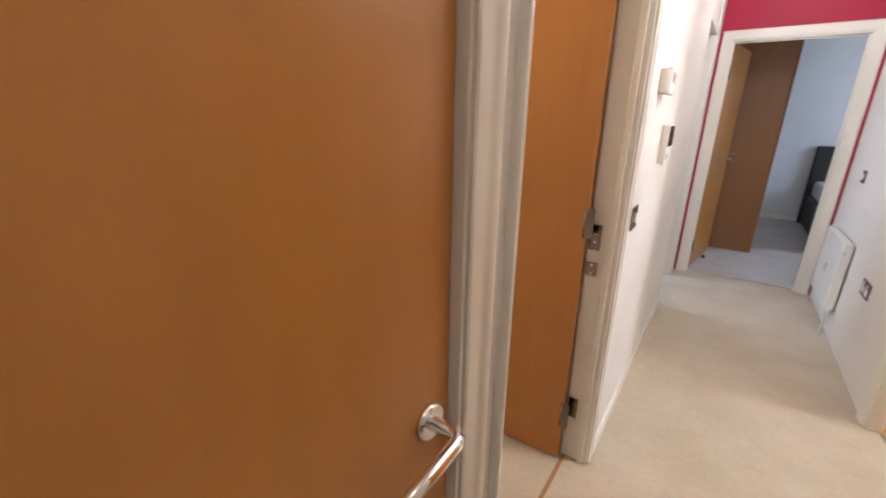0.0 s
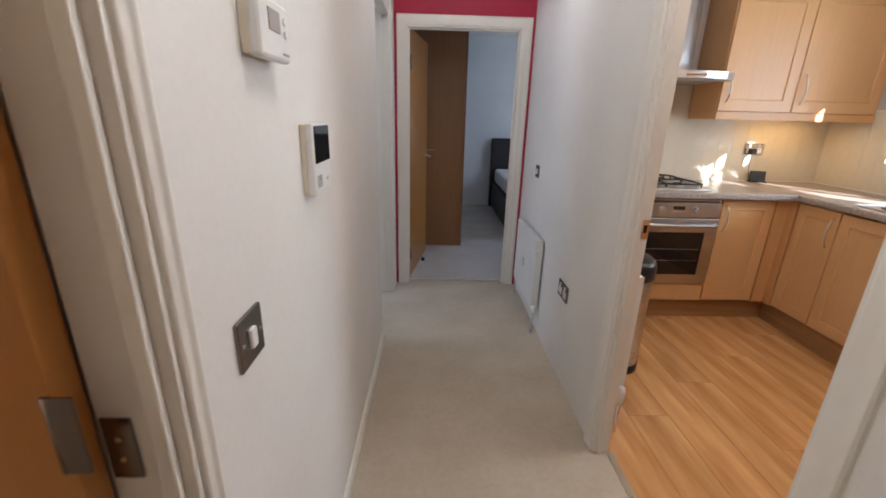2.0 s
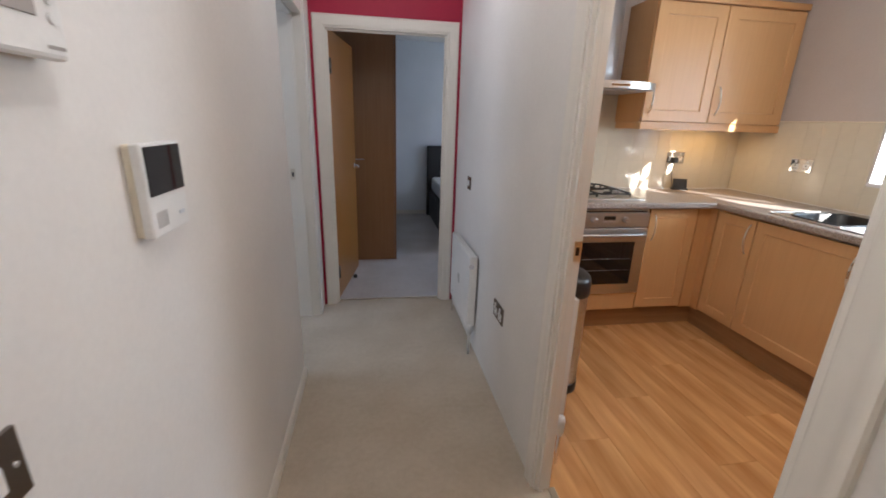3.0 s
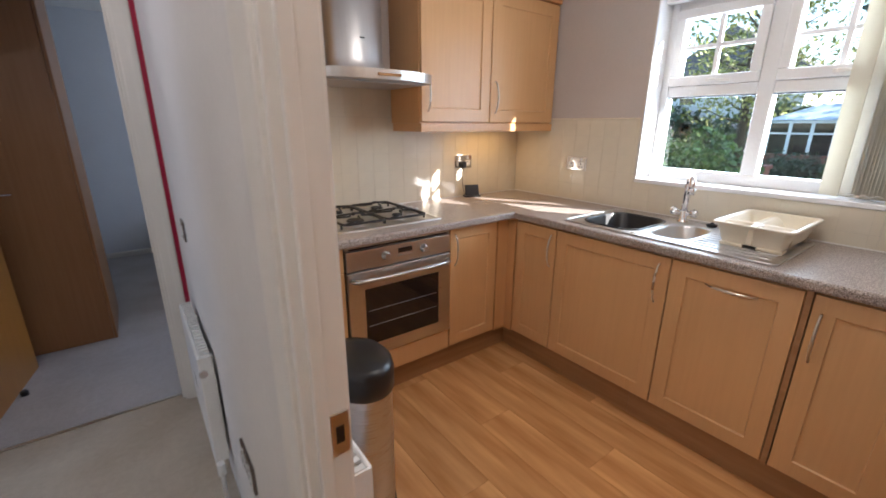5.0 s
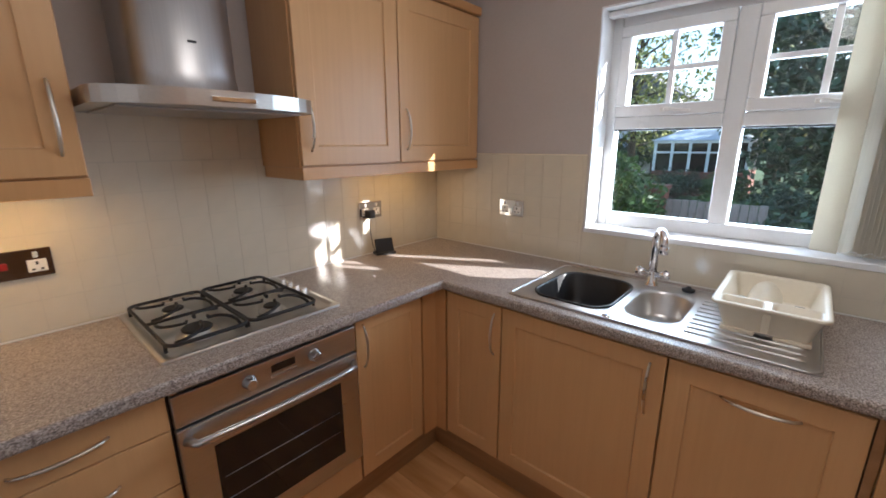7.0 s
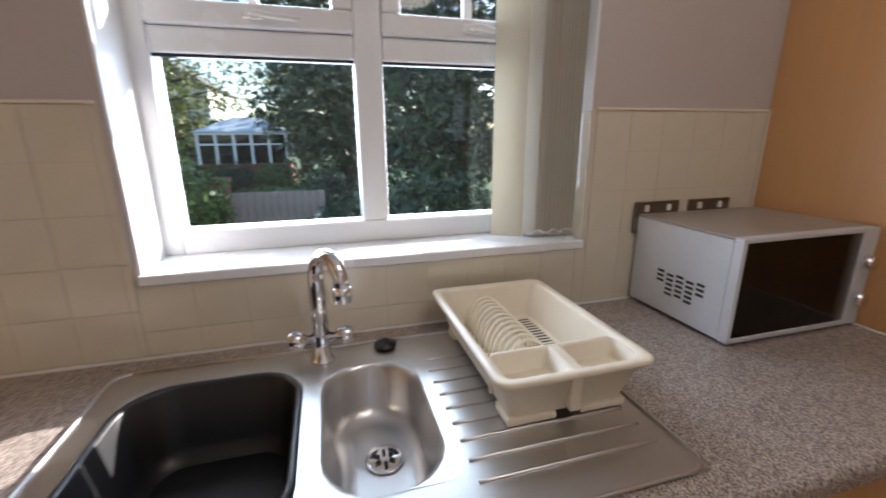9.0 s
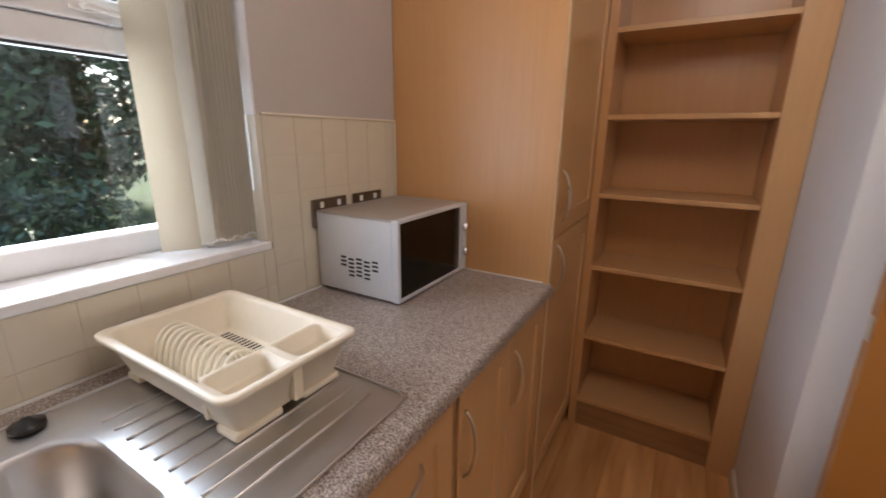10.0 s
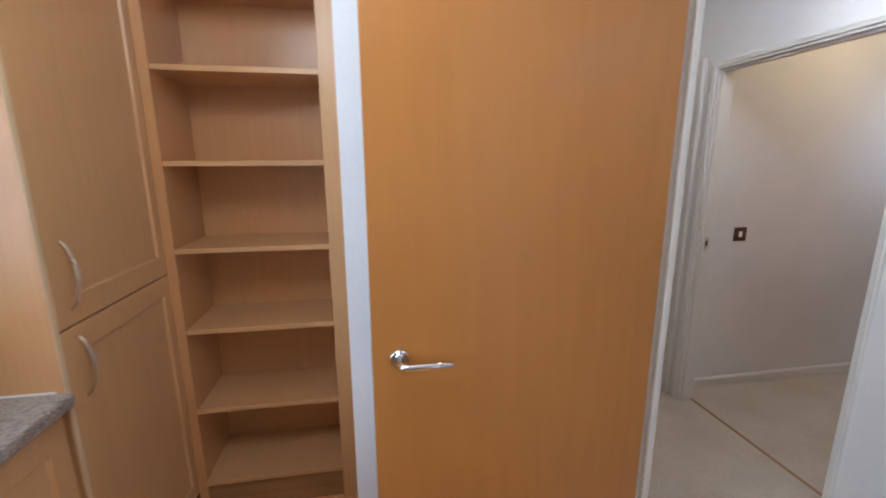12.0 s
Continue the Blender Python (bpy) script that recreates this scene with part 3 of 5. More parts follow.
ic = thing("intercom", "white video intercom with a black screen on the hall wall", "intercom", pose(L, 2.362, 1.235, 0, 0, 90))
part("back_plate", boxes((-0.066, -0.012, -0.078, 0.066, 0, 0.078), bevel=0.003), CREAM, ic, "cream wall bracket")
part("case", boxes((-0.070, -0.030, -0.080, 0.070, -0.0125, 0.080), bevel=0.004), WHITEPL, ic)
part("screen", boxes((-0.062, -0.032, -0.008, 0.064, -0.028, 0.074), bevel=0.001), DARKGLASS, ic, "glossy black screen")
part("button", boxes((0.030, -0.032, -0.055, 0.050, -0.028, -0.048), bevel=0.001), SILVER, ic)
for k in range(5):
    part("speaker_slot", boxes((-0.052 + 0.008 * k, -0.0306, -0.064, -0.048 + 0.008 * k, -0.029, -0.036)), DULLTOP, ic)
th = thing("thermostat", "cream room thermostat with a small display on the hall wall", "thermostat", pose(L, 2.104, 1.462, 0, 0, 90))
part("back_box", boxes((-0.055, -0.018, -0.040, 0.055, 0, 0.042), bevel=0.003), CREAM, th)
part("cover", boxes((-0.062, -0.036, -0.044, 0.064, -0.016, 0.046), bevel=0.006), WHITEPL, th, "off-white cover")
part("display", boxes((-0.030, -0.0380, -0.002, 0.018, -0.034, 0.030), bevel=0.001), DULLTOP, th, "grey display")
for k in range(2):
    part("button", tube(bmesh.new(), [(0.042, -0.035, 0.020 - 0.020 * k), (0.042, -0.0395, 0.020 - 0.020 * k)], 0.0065, 10), WHITEPL, th)
part("logo_bar", boxes((0.028, -0.0368, -0.033, 0.056, -0.0345, -0.029)), DULLTOP, th)

# radiator
def radiator(m, half, hgt, label):
    rad = thing("radiator", label, "radiator", m, "radiators")
    part("panel", boxes((-half, -0.058, 0, half, -0.044, hgt), bevel=0.008), RADIATOR, rad)
    part("end_cover", boxes((half, -0.054, 0.02, half + 0.004, -0.012, hgt)), RADIATOR, rad)
    part("end_cover", boxes((-half - 0.004, -0.054, 0.02, -half, -0.012, hgt)), RADIATOR, rad)
    n = int(half * 2 / 0.024)
    for k in range(n):
        gx = -half + 0.012 + k * (2 * half - 0.024) / (n - 1)
        if k:
            part("grille_slot", boxes((gx - 0.0175, -0.040, hgt - 0.014, gx - 0.0075, -0.018, hgt - 0.011)), BLACK, rad)
        part("grille_bar", boxes((gx - 0.007, -0.044, hgt - 0.010, gx + 0.007, -0.014, hgt - 0.002)), RADIATOR, rad)
    for bx in (-half * 0.7, half * 0.7):
        part("bracket", boxes((bx - 0.015, -0.044, 0.08, bx + 0.015, 0, hgt - 0.04)), RADIATOR, rad)
    part("bleed_plug", tube(bmesh.new(), [(half + 0.004, -0.045, hgt - 0.06), (half + 0.010, -0.045, hgt - 0.06)], 0.014, 12), CHROME, rad)
    part("pipe", tube(bmesh.new(), [(half - 0.01, -0.045, 0.02), (half + 0.02, -0.045, 0.02), (half + 0.025, -0.045, -0.01), (half + 0.025, -0.045, -m.translation.z)], 0.008, 8), WHITEPL, rad)
    part("valve", tube(bmesh.new(), [(half + 0.025, -0.045, -0.02), (half + 0.025, -0.045, 0.03)], 0.014, 10), WHITEPL, rad)
    part("lockshield_valve", lathe(bmesh.new(), [(0.011, -0.045), (0.012, -0.03), (0.016, -0.028), (0.018, 0.025), (0.014, 0.045), (0.004, 0.047)], 14, (-half - 0.026, -0.034, 0.02)), WHITEPL, rad, "white plastic valve cap")
    part("valve_tail", tube(bmesh.new(), [(-half - 0.026, -0.034, -0.02), (-half - 0.026, -0.034, -m.translation.z)], 0.0075, 8), CHROME, rad)


radiator(pose(R, 4.03, 0.16, 0, 0, -90), 0.28, 0.46, "white flat panel radiator on the hall wall")
radiator(pose(KW + 0.004, 3.215, 0.17, 0, 0, 90), 0.345, 0.57, "white panel radiator on the kitchen wall by the doorway")

# ---- bedroom ----
wd = thing("wardrobe", "tall plain brown oak-veneer wardrobe in the bedroom", "wardrobe", pose(-0.25, 5.565, 0.004))
part("body", boxes((0, 0.0, 0, 0.985, 0.60, 2.16), bevel=0.002), WARDROBE, wd)
part("side_panel", boxes((0.987, -0.004, 0, 1.003, 0.604, 2.162), bevel=0.001), WARDROBE, wd)
hb = bmesh.new()
tube(hb, [(0.62, -0.004, 1.0), (0.62, -0.03, 1.0), (0.70, -0.03, 1.0), (0.70, -0.004, 1.0)], 0.005, 8)
part("handle", hb, CHROME, wd)
bed = thing("bed", "black leather bed frame with a bare white mattress", "bed", pose(1.34, 5.85, 0.004))
part("base", boxes((0, 0.0, 0.02, 1.35, 1.72, 0.38), bevel=0.012), LEATHER, bed)
part("headboard", boxes((-0.03, 1.74, 0, 1.38, 1.83, 1.02), bevel=0.015), LEATHER, bed)
part("mattress", boxes((0.03, 0.03, 0.382, 1.33, 1.735, 0.58), bevel=0.04), MATTRESS, bed)


# ---- kitchen units ----
FX, FY = 2.762, 3.93


def bow(bm, a, b, out, r=0.0045):
    """A bowed bar handle from a to b that stands out along the vector out."""
    a, b, out = Vector(a), Vector(b), Vector(out)
    pts = []
    for k in range(13):
        s = k / 12
        pts.append(a.lerp(b, s) + out * math.sin(math.pi * s) ** 0.6)
    tube(bm, pts, [r * (0.8 + 0.4 * math.sin(math.pi * k / 12)) for k in range(13)], 8)
    return bm


def shaker(x0, z0, x1, z1, rail=0.062, y=-0.02, t=0.019):
    """A door front with a recessed panel: the frame's front at y, thickness t."""
    def loop(i, yy):
        return [(x0 + i, yy, z0 + i), (x1 - i, yy, z0 + i), (x1 - i, yy, z1 - i), (x0 + i, yy, z1 - i)]
    bm = bmesh.new()
    bm.faces.new([bm.verts.new(p) for p in loop(0.001, y + t)][::-1])
    bridge(bm, [loop(0.001, y + t), loop(0, y + t - 0.002), loop(0, y + 0.002), loop(0.002, y), loop(rail, y), loop(rail + 0.003, y + 0.006), loop(rail + 0.007, y + 0.007)], True, False)
    return bm


def unit_door(parent, x0, z0, x1, z1, handle, rail=0.062, material=None):
    d = part("door", shaker(x0, z0, x1, z1, rail), material or BEECH, parent)
    if handle:
        hbm = bmesh.new()
        (ax, az), (bx, bz) = handle
        bow(hbm, (ax, -0.021, az), (bx, -0.021, bz), (0, -0.028, 0))
        part("handle", hbm, NICKEL, d, "bowed satin steel handle")
    return d


def base_unit(name, m, width, label, depth=0.56, fronts=(), z0=0.15, z1=0.868, top=0.868):
    u = thing(name, label, "cabinet", m, "kitchen base units")
    part("carcass", boxes((0.001, 0, z0, width - 0.001, depth, top), bevel=0.001), BEECH_H, u)
    for f in fronts:
        unit_door(u, *f)
    return u


def at_north(x):
    return pose(x, FY + 0.02, 0)


def at_east(y):
    return pose(FX + 0.02, y, 0, 0, 0, -90)


# north run, west to east
dw = thing("drawer_unit", "beech four-drawer base unit with bowed handles", "drawers", at_north(1.256), "kitchen base units")
part("carcass", boxes((0.0, 0.0, 0.15, 0.455, 0.53, 0.868)), BEECH_H, dw)
part("end_panel", boxes((0.0, -0.02, 0.15, 0.016, -0.001, 0.868)), PLINTH, dw)
for z0, z1 in ((0.745, 0.862), (0.575, 0.741), (0.405, 0.571), (0.165, 0.401)):
    fr = part("drawer_front", boxes((0.018, -0.02, z0, 0.455, -0.001, z1), bevel=0.002), BEECH, dw)
    hz = (z0 + z1) / 2 - 0.005
    part("handle", bow(bmesh.new(), (0.155, -0.021, hz), (0.33, -0.021, hz), (0, -0.028, 0)), NICKEL, fr, "bowed satin steel handle")

ov = thing("oven", "built-in stainless steel oven with a dark glass door", "oven", pose(1.717, FY, 0.0))
part("body", boxes((0.0, 0.012, 0.275, 0.597, 0.5, 0.862)), BLACK, ov)
part("control_panel", boxes((0.002, -0.008, 0.742, 0.595, 0.01, 0.838), bevel=0.003), STEEL_H, ov)
part("vent_strip", boxes((0.002, 0.0, 0.840, 0.595, 0.011, 0.860), bevel=0.002), STEEL_H, ov)
part("vent_slot", boxes((0.02, -0.0015, 0.843, 0.577, 0.002, 0.850)), BLACK, ov)
for kx in (0.205, 0.425):
    kb = bmesh.new()
    tube(kb, [(kx, -0.008, 0.792), (kx, -0.012, 0.792), (kx, -0.030, 0.792), (kx, -0.033, 0.792)], [0.022, 0.019, 0.017, 0.014], 20)
    part("knob", kb, STEEL, ov, "round steel knob")
part("display", boxes((0.275, -0.0095, 0.792, 0.355, -0.006, 0.816)), DARKGLASS, ov, "black clock display")
part("button_row", boxes((0.272, -0.011, 0.772, 0.358, -0.006, 0.782), bevel=0.002), STEEL, ov)
od = part("oven_door", boxes((0.002, -0.014, 0.280, 0.595, 0.010, 0.736), bevel=0.004), STEEL_H, ov)
part("glass", boxes((0.085, -0.0165, 0.350, 0.515, -0.012, 0.645), bevel=0.001), DARKGLASS, od, "dark tinted glass")
rackb = bmesh.new()
for rz in (0.45, 0.53):
    tube(rackb, [(0.10, -0.0172, rz), (0.50, -0.0172, rz)], 0.0012, 6)
part("shelf_line", rackb, STEEL, od)
hb = bmesh.new()
pts = [(0.02, -0.014, 0.700)] + [(0.04 + 0.517 * k / 10, -0.050 - 0.012 * math.sin(math.pi * k / 10), 0.700) for k in range(11)] + [(0.577, -0.014, 0.700)]
tube(hb, pts, 0.012, 10)
part("handle", hb, STEEL, od, "bowed steel bar handle")
part("filler_panel", boxes((0.002, 0.0, 0.155, 0.595, 0.018, 0.272), bevel=0.002), BEECH, ov, "beech panel below the oven")

base_unit("base_unit", at_north(2.318), 0.36, "beech shaker base cupboard beside the oven", 0.53, [(0.004, 0.16, 0.350, 0.862, ((0.035, 0.83), (0.035, 0.65)))])
solid("corner_post", boxes((2.678, FY, 0.15, FX + 0.02, FY + 0.02, 0.868), (FX, 3.872, 0.15, FX + 0.02, FY, 0.868)), BEECH_H, "beech corner post between the cupboards", "cabinet")
# east run, north to south
base_unit("base_unit", at_east(3.866), 0.288, "narrow beech shaker corner cupboard", 0.56, [(0.004, 0.16, 0.284, 0.862, ((0.255, 0.83), (0.255, 0.65)))], )
base_unit("base_unit", at_east(3.578), 0.592, "beech shaker cupboard below the sink", 0.56, [(0.003, 0.16, 0.589, 0.862, ((0.545, 0.83), (0.545, 0.65)))], top=0.735)
base_unit("base_unit", at_east(2.986), 0.440, "beech shaker appliance door with a level handle", 0.56, [(0.003, 0.16, 0.438, 0.862, ((0.14, 0.795), (0.315, 0.795)))])
base_unit("base_unit", at_east(2.524), 0.604, "beech shaker base cupboard beside the tall larder", 0.56, [(0.003, 0.16, 0.30, 0.862, ((0.03, 0.80), (0.03, 0.62))), (0.304, 0.16, 0.60, 0.862, ((0.335, 0.80), (0.335, 0.62)))])
solid("filler_strip", boxes((FX + 0.004, 2.526, 0.15, FX + 0.018, 2.544, 0.868)), PLINTH, "dark gap filler between base units", "cabinet")
# plinths
structure("plinth_north", boxes((KW + 0.006, FY + 0.055, 0, FX + 0.06, FY + 0.07, 0.148)), PLINTH, "wood-effect kitchen plinth", "plinth")
structure("plinth_east", boxes((FX + 0.055, 3.10, 0, FX + 0.07, FY + 0.054, 0.148), (FX + 0.052, 1.92, 0, FX + 0.067, 3.097, 0.148)), PLINTH, "wood-effect kitchen plinth", "plinth")

# worktop: an L with a rounded front edge, holes for the sink bowls
def worktop_piece(bm, run, lo, hi, front, back):
    """run 'x' or 'y': a bar of worktop with a rolled front edge."""
    prof = [(back, 0.872), (back, 0.912), (front + 0.012 * (1 if back > front else -1), 0.912)]
    s = 1 if back > front else -1
    for k in range(1, 7):
        a = radians(90 * k / 6)
        prof.append((front + s * (0.012 - 0.012 * math.sin(a)), 0.900 + 0.012 * math.cos(a)))
    prof += [(front, 0.884)]
    for k in range(1, 5):
        a = radians(90 * k / 4)
        prof.append((front + s * (0.012 - 0.012 * math.cos(a)), 0.884 - 0.012 * math.sin(a)))
    rings = [[bm.verts.new((u, p, z) if run == "x" else (p, u, z)) for p, z in prof] for u in (lo, hi)]
    n = len(prof)
    for k in range(n):
        bm.faces.new((rings[0][k], rings[0][(k + 1) % n], rings[1][(k + 1) % n], rings[1][k]))
    bm.faces.new(rings[0])
    bm.faces.new(rings[1][::-1])


wt = thing("worktop", "grey-brown speckled laminate worktop with a rolled edge", "worktop")
bm = bmesh.new()
worktop_piece(bm, "x", KW + 0.006, KE - 0.002, 3.872, KN - 0.002)
part("north_length", bm, GRANITE, wt)
bm = bmesh.new()
worktop_piece(bm, "y", 3.55, 3.8725, 2.743, KE - 0.002)
worktop_piece(bm, "y", 1.907, 2.98, 2.743, KE - 0.002)
worktop_piece(bm, "y", 2.98, 3.55, 2.743, 2.835)
box(bm, 3.26, 2.98, 0.872, KE - 0.002, 3.55, 0.912)
box(bm, 2.757, 3.858, 0.89, KE - 0.003, 3.888, 0.9119)
part("east_length", bm, GRANITE, wt)
structure("trim_worktop_seal", boxes((KW + 0.006, KN - 0.014, 0.912, KE - 0.012, KN - 0.008, 0.917), (KE - 0.014, 1.91, 0.912, KE - 0.008, KN - 0.008, 0.917), (2.78, 1.9065, 0.912, KE - 0.014, 1.911, 0.916)),
          WHITEPL, "white silicone bead along the worktop", "trim")


# ---- sink ----
def sink_bowl(x0, y0, x1, y1, r, depth, rim, material, parent, name):
    bm = bmesh.new()

    def lp(i, z, rr):
        return [(x, y, z) for x, y in rounded(x0 + i, y0 + i, x1 - i, y1 - i, rr)]
    bridge(bm, [lp(-rim * 0.2, 0.9156, 0.004), lp(-rim * 0.15, 0.9165, r * 0.9), lp(0, 0.914, r), lp(0.006, 0.905, r), lp(0.012, 0.916 - depth * 0.8, r - 0.008), lp(0.03, 0.916 - depth * 0.97, r - 0.02), lp(0.05, 0.916 - depth, r - 0.035)])
    return part(name, bm, material, parent)


sink = thing("sink", "stainless steel one-and-a-half bowl sink with a ribbed drainer", "sink")
B1 = (2.852, 3.215, 3.238, 3.525)
B2 = (2.884, 2.998, 3.216, 3.182)
bm = boxes((2.802, 2.652, 0.9115, 2.852, 3.575, 0.9155), (3.24, 2.65, 0.9115, 3.31, 3.575, 0.9155), (2.852, 3.527, 0.9115, 3.24, 3.575, 0.9155),
           (2.852, 3.183, 0.9115, 3.24, 3.214, 0.9155), (2.852, 2.65, 0.9115, 3.24, 2.996, 0.9155), (2.852, 2.996, 0.9115, 2.884, 3.183, 0.9155), (3.217, 2.996, 0.9115, 3.24, 3.183, 0.9155))
bmesh.ops.remove_doubles(bm, verts=bm.verts, dist=0.0001)
part("deck", bm, SINKSTEEL, sink)
bm = bmesh.new()
rim_pts = [(x, y, 0.9165) for x, y in rounded(2.802, 2.652, 3.308, 3.573, 0.03)]
tube(bm, rim_pts + rim_pts[:1], 0.0035, 6)
part("rim", bm, SINKSTEEL, sink)
sink_bowl(B1[0], B1[1], B1[2], B1[3], 0.09, 0.16, 0.016, SINKSTEEL, sink, "main_bowl")
b2 = sink_bowl(B2[0], B2[1], B2[2], B2[3], 0.085, 0.11, 0.014, SINKSTEEL, sink, "half_bowl")
bm = lathe(bmesh.new(), [(0.036, 0), (0.034, 0.003), (0.028, 0.0015), (0.004, 0.001)], 20, (3.065, 3.080, 0.808))
dr = part("drain", bm, CHROME, sink)
bm = bmesh.new()
for k in range(6):
    a = 2 * math.pi * k / 6
    tube(bm, [(3.065 + 0.010 * math.cos(a), 3.080 + 0.010 * math.sin(a), 0.8105), (3.065 + 0.019 * math.cos(a), 3.080 + 0.019 * math.sin(a), 0.8105)], 0.0035, 6)
part("drain_holes", bm, BLACK, dr)
for k in range(9):
    x = 2.868 + 0.041 * k
    bm = bmesh.new()
    tube(bm, [(x, 2.975, 0.9150), (x, 2.962, 0.9162), (x, 2.70, 0.9162), (x, 2.685, 0.9150)], 0.0036, 6)
    part("drainer_rib", bm, SINKSTEEL, sink)
bm = lathe(bmesh.new(), [(0.016, 0), (0.015, 0.004), (0.004, 0.006)], 16, (2.826, 3.20, 0.9155))
part("overflow_cap", bm, CHROME, sink)

bowl = thing("washing_up_bowl", "black plastic washing-up bowl sitting in the sink", "washing-up bowl")
bm = bmesh.new()


def lp2(i, z, rr):
    return [(x, y, z) for x, y in rounded(B1[0] + i, B1[1] + i, B1[2] - i, B1[3] - i, rr)]


bridge(bm, [lp2(0.036, 0.763, 0.05), lp2(0.016, 0.80, 0.07), lp2(0.010, 0.912, 0.085), lp2(0.001, 0.9165, 0.088), lp2(0.001, 0.920, 0.088), lp2(0.008, 0.921, 0.083), lp2(0.013, 0.915, 0.08), lp2(0.026, 0.80, 0.065), lp2(0.045, 0.77, 0.05)])
part("shell", bm, BLACK, bowl)

tap = thing("mixer_tap", "chrome swan-neck kitchen mixer tap with cross-head handles", "tap", pose(3.262, 3.178, 0.9155))
part("base", lathe(bmesh.new(), [(0.027, 0), (0.026, 0.006), (0.019, 0.012), (0.017, 0.05), (0.015, 0.07), (0.012, 0.075)], 20), CHROME, tap)
bm = bmesh.new()
ux, uy = -0.85, -0.53
pts = [(0, 0, 0.06), (0, 0, 0.19)] + [(ux * (0.045 - 0.045 * math.cos(radians(a))), uy * (0.045 - 0.045 * math.cos(radians(a))), 0.19 + 0.045 * math.sin(radians(a))) for a in range(15, 166, 15)] + [(ux * 0.0905, uy * 0.0905, 0.175)]
tube(bm, pts, [0.017] * 2 + [0.0155] * (len(pts) - 3) + [0.0155], 14)
part("spout", bm, CHROME, tap)
part("nozzle", lathe(bmesh.new(), [(0.018, 0), (0.018, 0.026), (0.015, 0.029)], 14, (ux * 0.0905, uy * 0.0905, 0.157)), CHROME, tap)
for s in (-1, 1):
    bm = bmesh.new()
    tube(bm, [(0, s * 0.01, 0.048), (0, s * 0.030, 0.050), (0, s * 0.032, 0.050), (0, s * 0.062, 0.053), (0, s * 0.066, 0.053)], [0.013, 0.013, 0.019, 0.018, 0.013], 14)
    h = part("handle", bm, CHROME, tap)
    bm = bmesh.new()
    for a in range(4):
        c, sn = math.cos(a * math.pi / 2 + 0.4), math.sin(a * math.pi / 2 + 0.4)
        tube(bm, [(0, s * 0.05, 0.052), (0.022 * c, s * 0.05, 0.052 + 0.022 * sn)], 0.006, 8)
    part("cross_head", bm, CHROME, h)
plug = thing("sink_plug", "black rubber sink plug lying on the sink", "plug", pose(3.278, 3.045, 0.9155))
part("body", lathe(bmesh.new(), [(0.020, 0), (0.024, 0.004), (0.024, 0.010), (0.012, 0.013), (0.006, 0.020), (0.003, 0.021)], 16), BLACK, plug)


# ---- dish rack ----
def dish_rack():
    d = thing("dish_rack", "cream plastic dish drainer tray with plate hoops", "dish rack", pose(3.12, 2.785, 0.9185))
    x0, y0, x1, y1, hgt = -0.198, -0.138, 0.212, 0.138, 0.100
    xc = x0 + 0.092

    def lp(i, z, rr):
        return [(x, y, z) for x, y in rounded(x0 + i, y0 + i, x1 - i, y1 - i, rr, 5)]
    bm = bmesh.new()
    bridge(bm, [lp(0.034, 0.014, 0.016), lp(0.010, hgt - 0.010, 0.022), lp(-0.002, hgt - 0.009, 0.026), lp(-0.003, hgt - 0.001, 0.026), lp(0.001, hgt + 0.001, 0.024),
                lp(0.012, hgt, 0.020), lp(0.016, hgt - 0.006, 0.018), lp(0.036, 0.024, 0.014), lp(0.039, 0.021, 0.012)])
    bm.faces.new([bm.verts.new(p) for p in lp(0.034, 0.014, 0.016)][::-1])
    part("tray", bm, CREAM, d)
    # two cutlery wells at the front end, each a shallow sloping dish
    for ya, yb in ((y0 + 0.017, -0.010), (0.010, y1 - 0.017)):
        def well(i, z, rr, ya=ya, yb=yb):
            return [(x, y, z) for x, y in rounded(x0 + 0.016 + i, ya + i, xc - i, yb - i, rr, 4)]
        bm = bmesh.new()
        bridge(bm, [well(-0.002, hgt - 0.004, 0.012), well(0.003, hgt - 0.005, 0.012), well(0.006, 0.068, 0.012), well(0.010, 0.064, 0.010)])
        part("cutlery_well", bm, CREAM, d, "shallow cream cutlery compartment")
    part("divider", boxes((xc, y0 + 0.022, 0.022, xc + 0.010, y1 - 0.022, hgt - 0.003), bevel=0.003), CREAM, d)
    part("centre_web", boxes((x0 + 0.012, -0.010, 0.022, xc + 0.002, 0.010, hgt - 0.002), bevel=0.003), CREAM, d)
    for fx0, fx1, fy0, fy1 in ((x0 + 0.030, x0 + 0.085, y0 + 0.028, -0.022), (x0 + 0.030, x0 + 0.085, 0.022, y1 - 0.028),
                               (x1 - 0.075, x1 - 0.032, y0 + 0.030, -0.040), (x1 - 0.075, x1 - 0.032, 0.040, y1 - 0.030)):
        part("foot", boxes((fx0, fy0, 0.0, fx1, fy1, 0.0145), bevel=0.004), CREAM, d)
    for k in range(12):
        x = xc + 0.042 + 0.0195 * k
        bm = bmesh.new()
        pts = [(x + 0.010 * math.sin(radians(a)), 0.022 + 0.046 * math.cos(radians(a)), 0.020 + 0.066 * math.sin(radians(a))) for a in range(0, 181, 15)]
        tube(bm, pts, 0.0036, 6)
        part("plate_hoop", bm, CREAM, d)
    bm = bmesh.new()
    for k in range(20):
        x = xc + 0.020 + 0.0125 * k
        box(bm, x - 0.0025, -0.088, 0.0205, x + 0.0025, -0.062, 0.0217)
        box(bm, x - 0.0025, 0.074, 0.0205, x + 0.0025, 0.096, 0.0217)
    tagged(part("drain_slots", bm, BLACK, d), kind="stuff")
    return d


dish_rack()

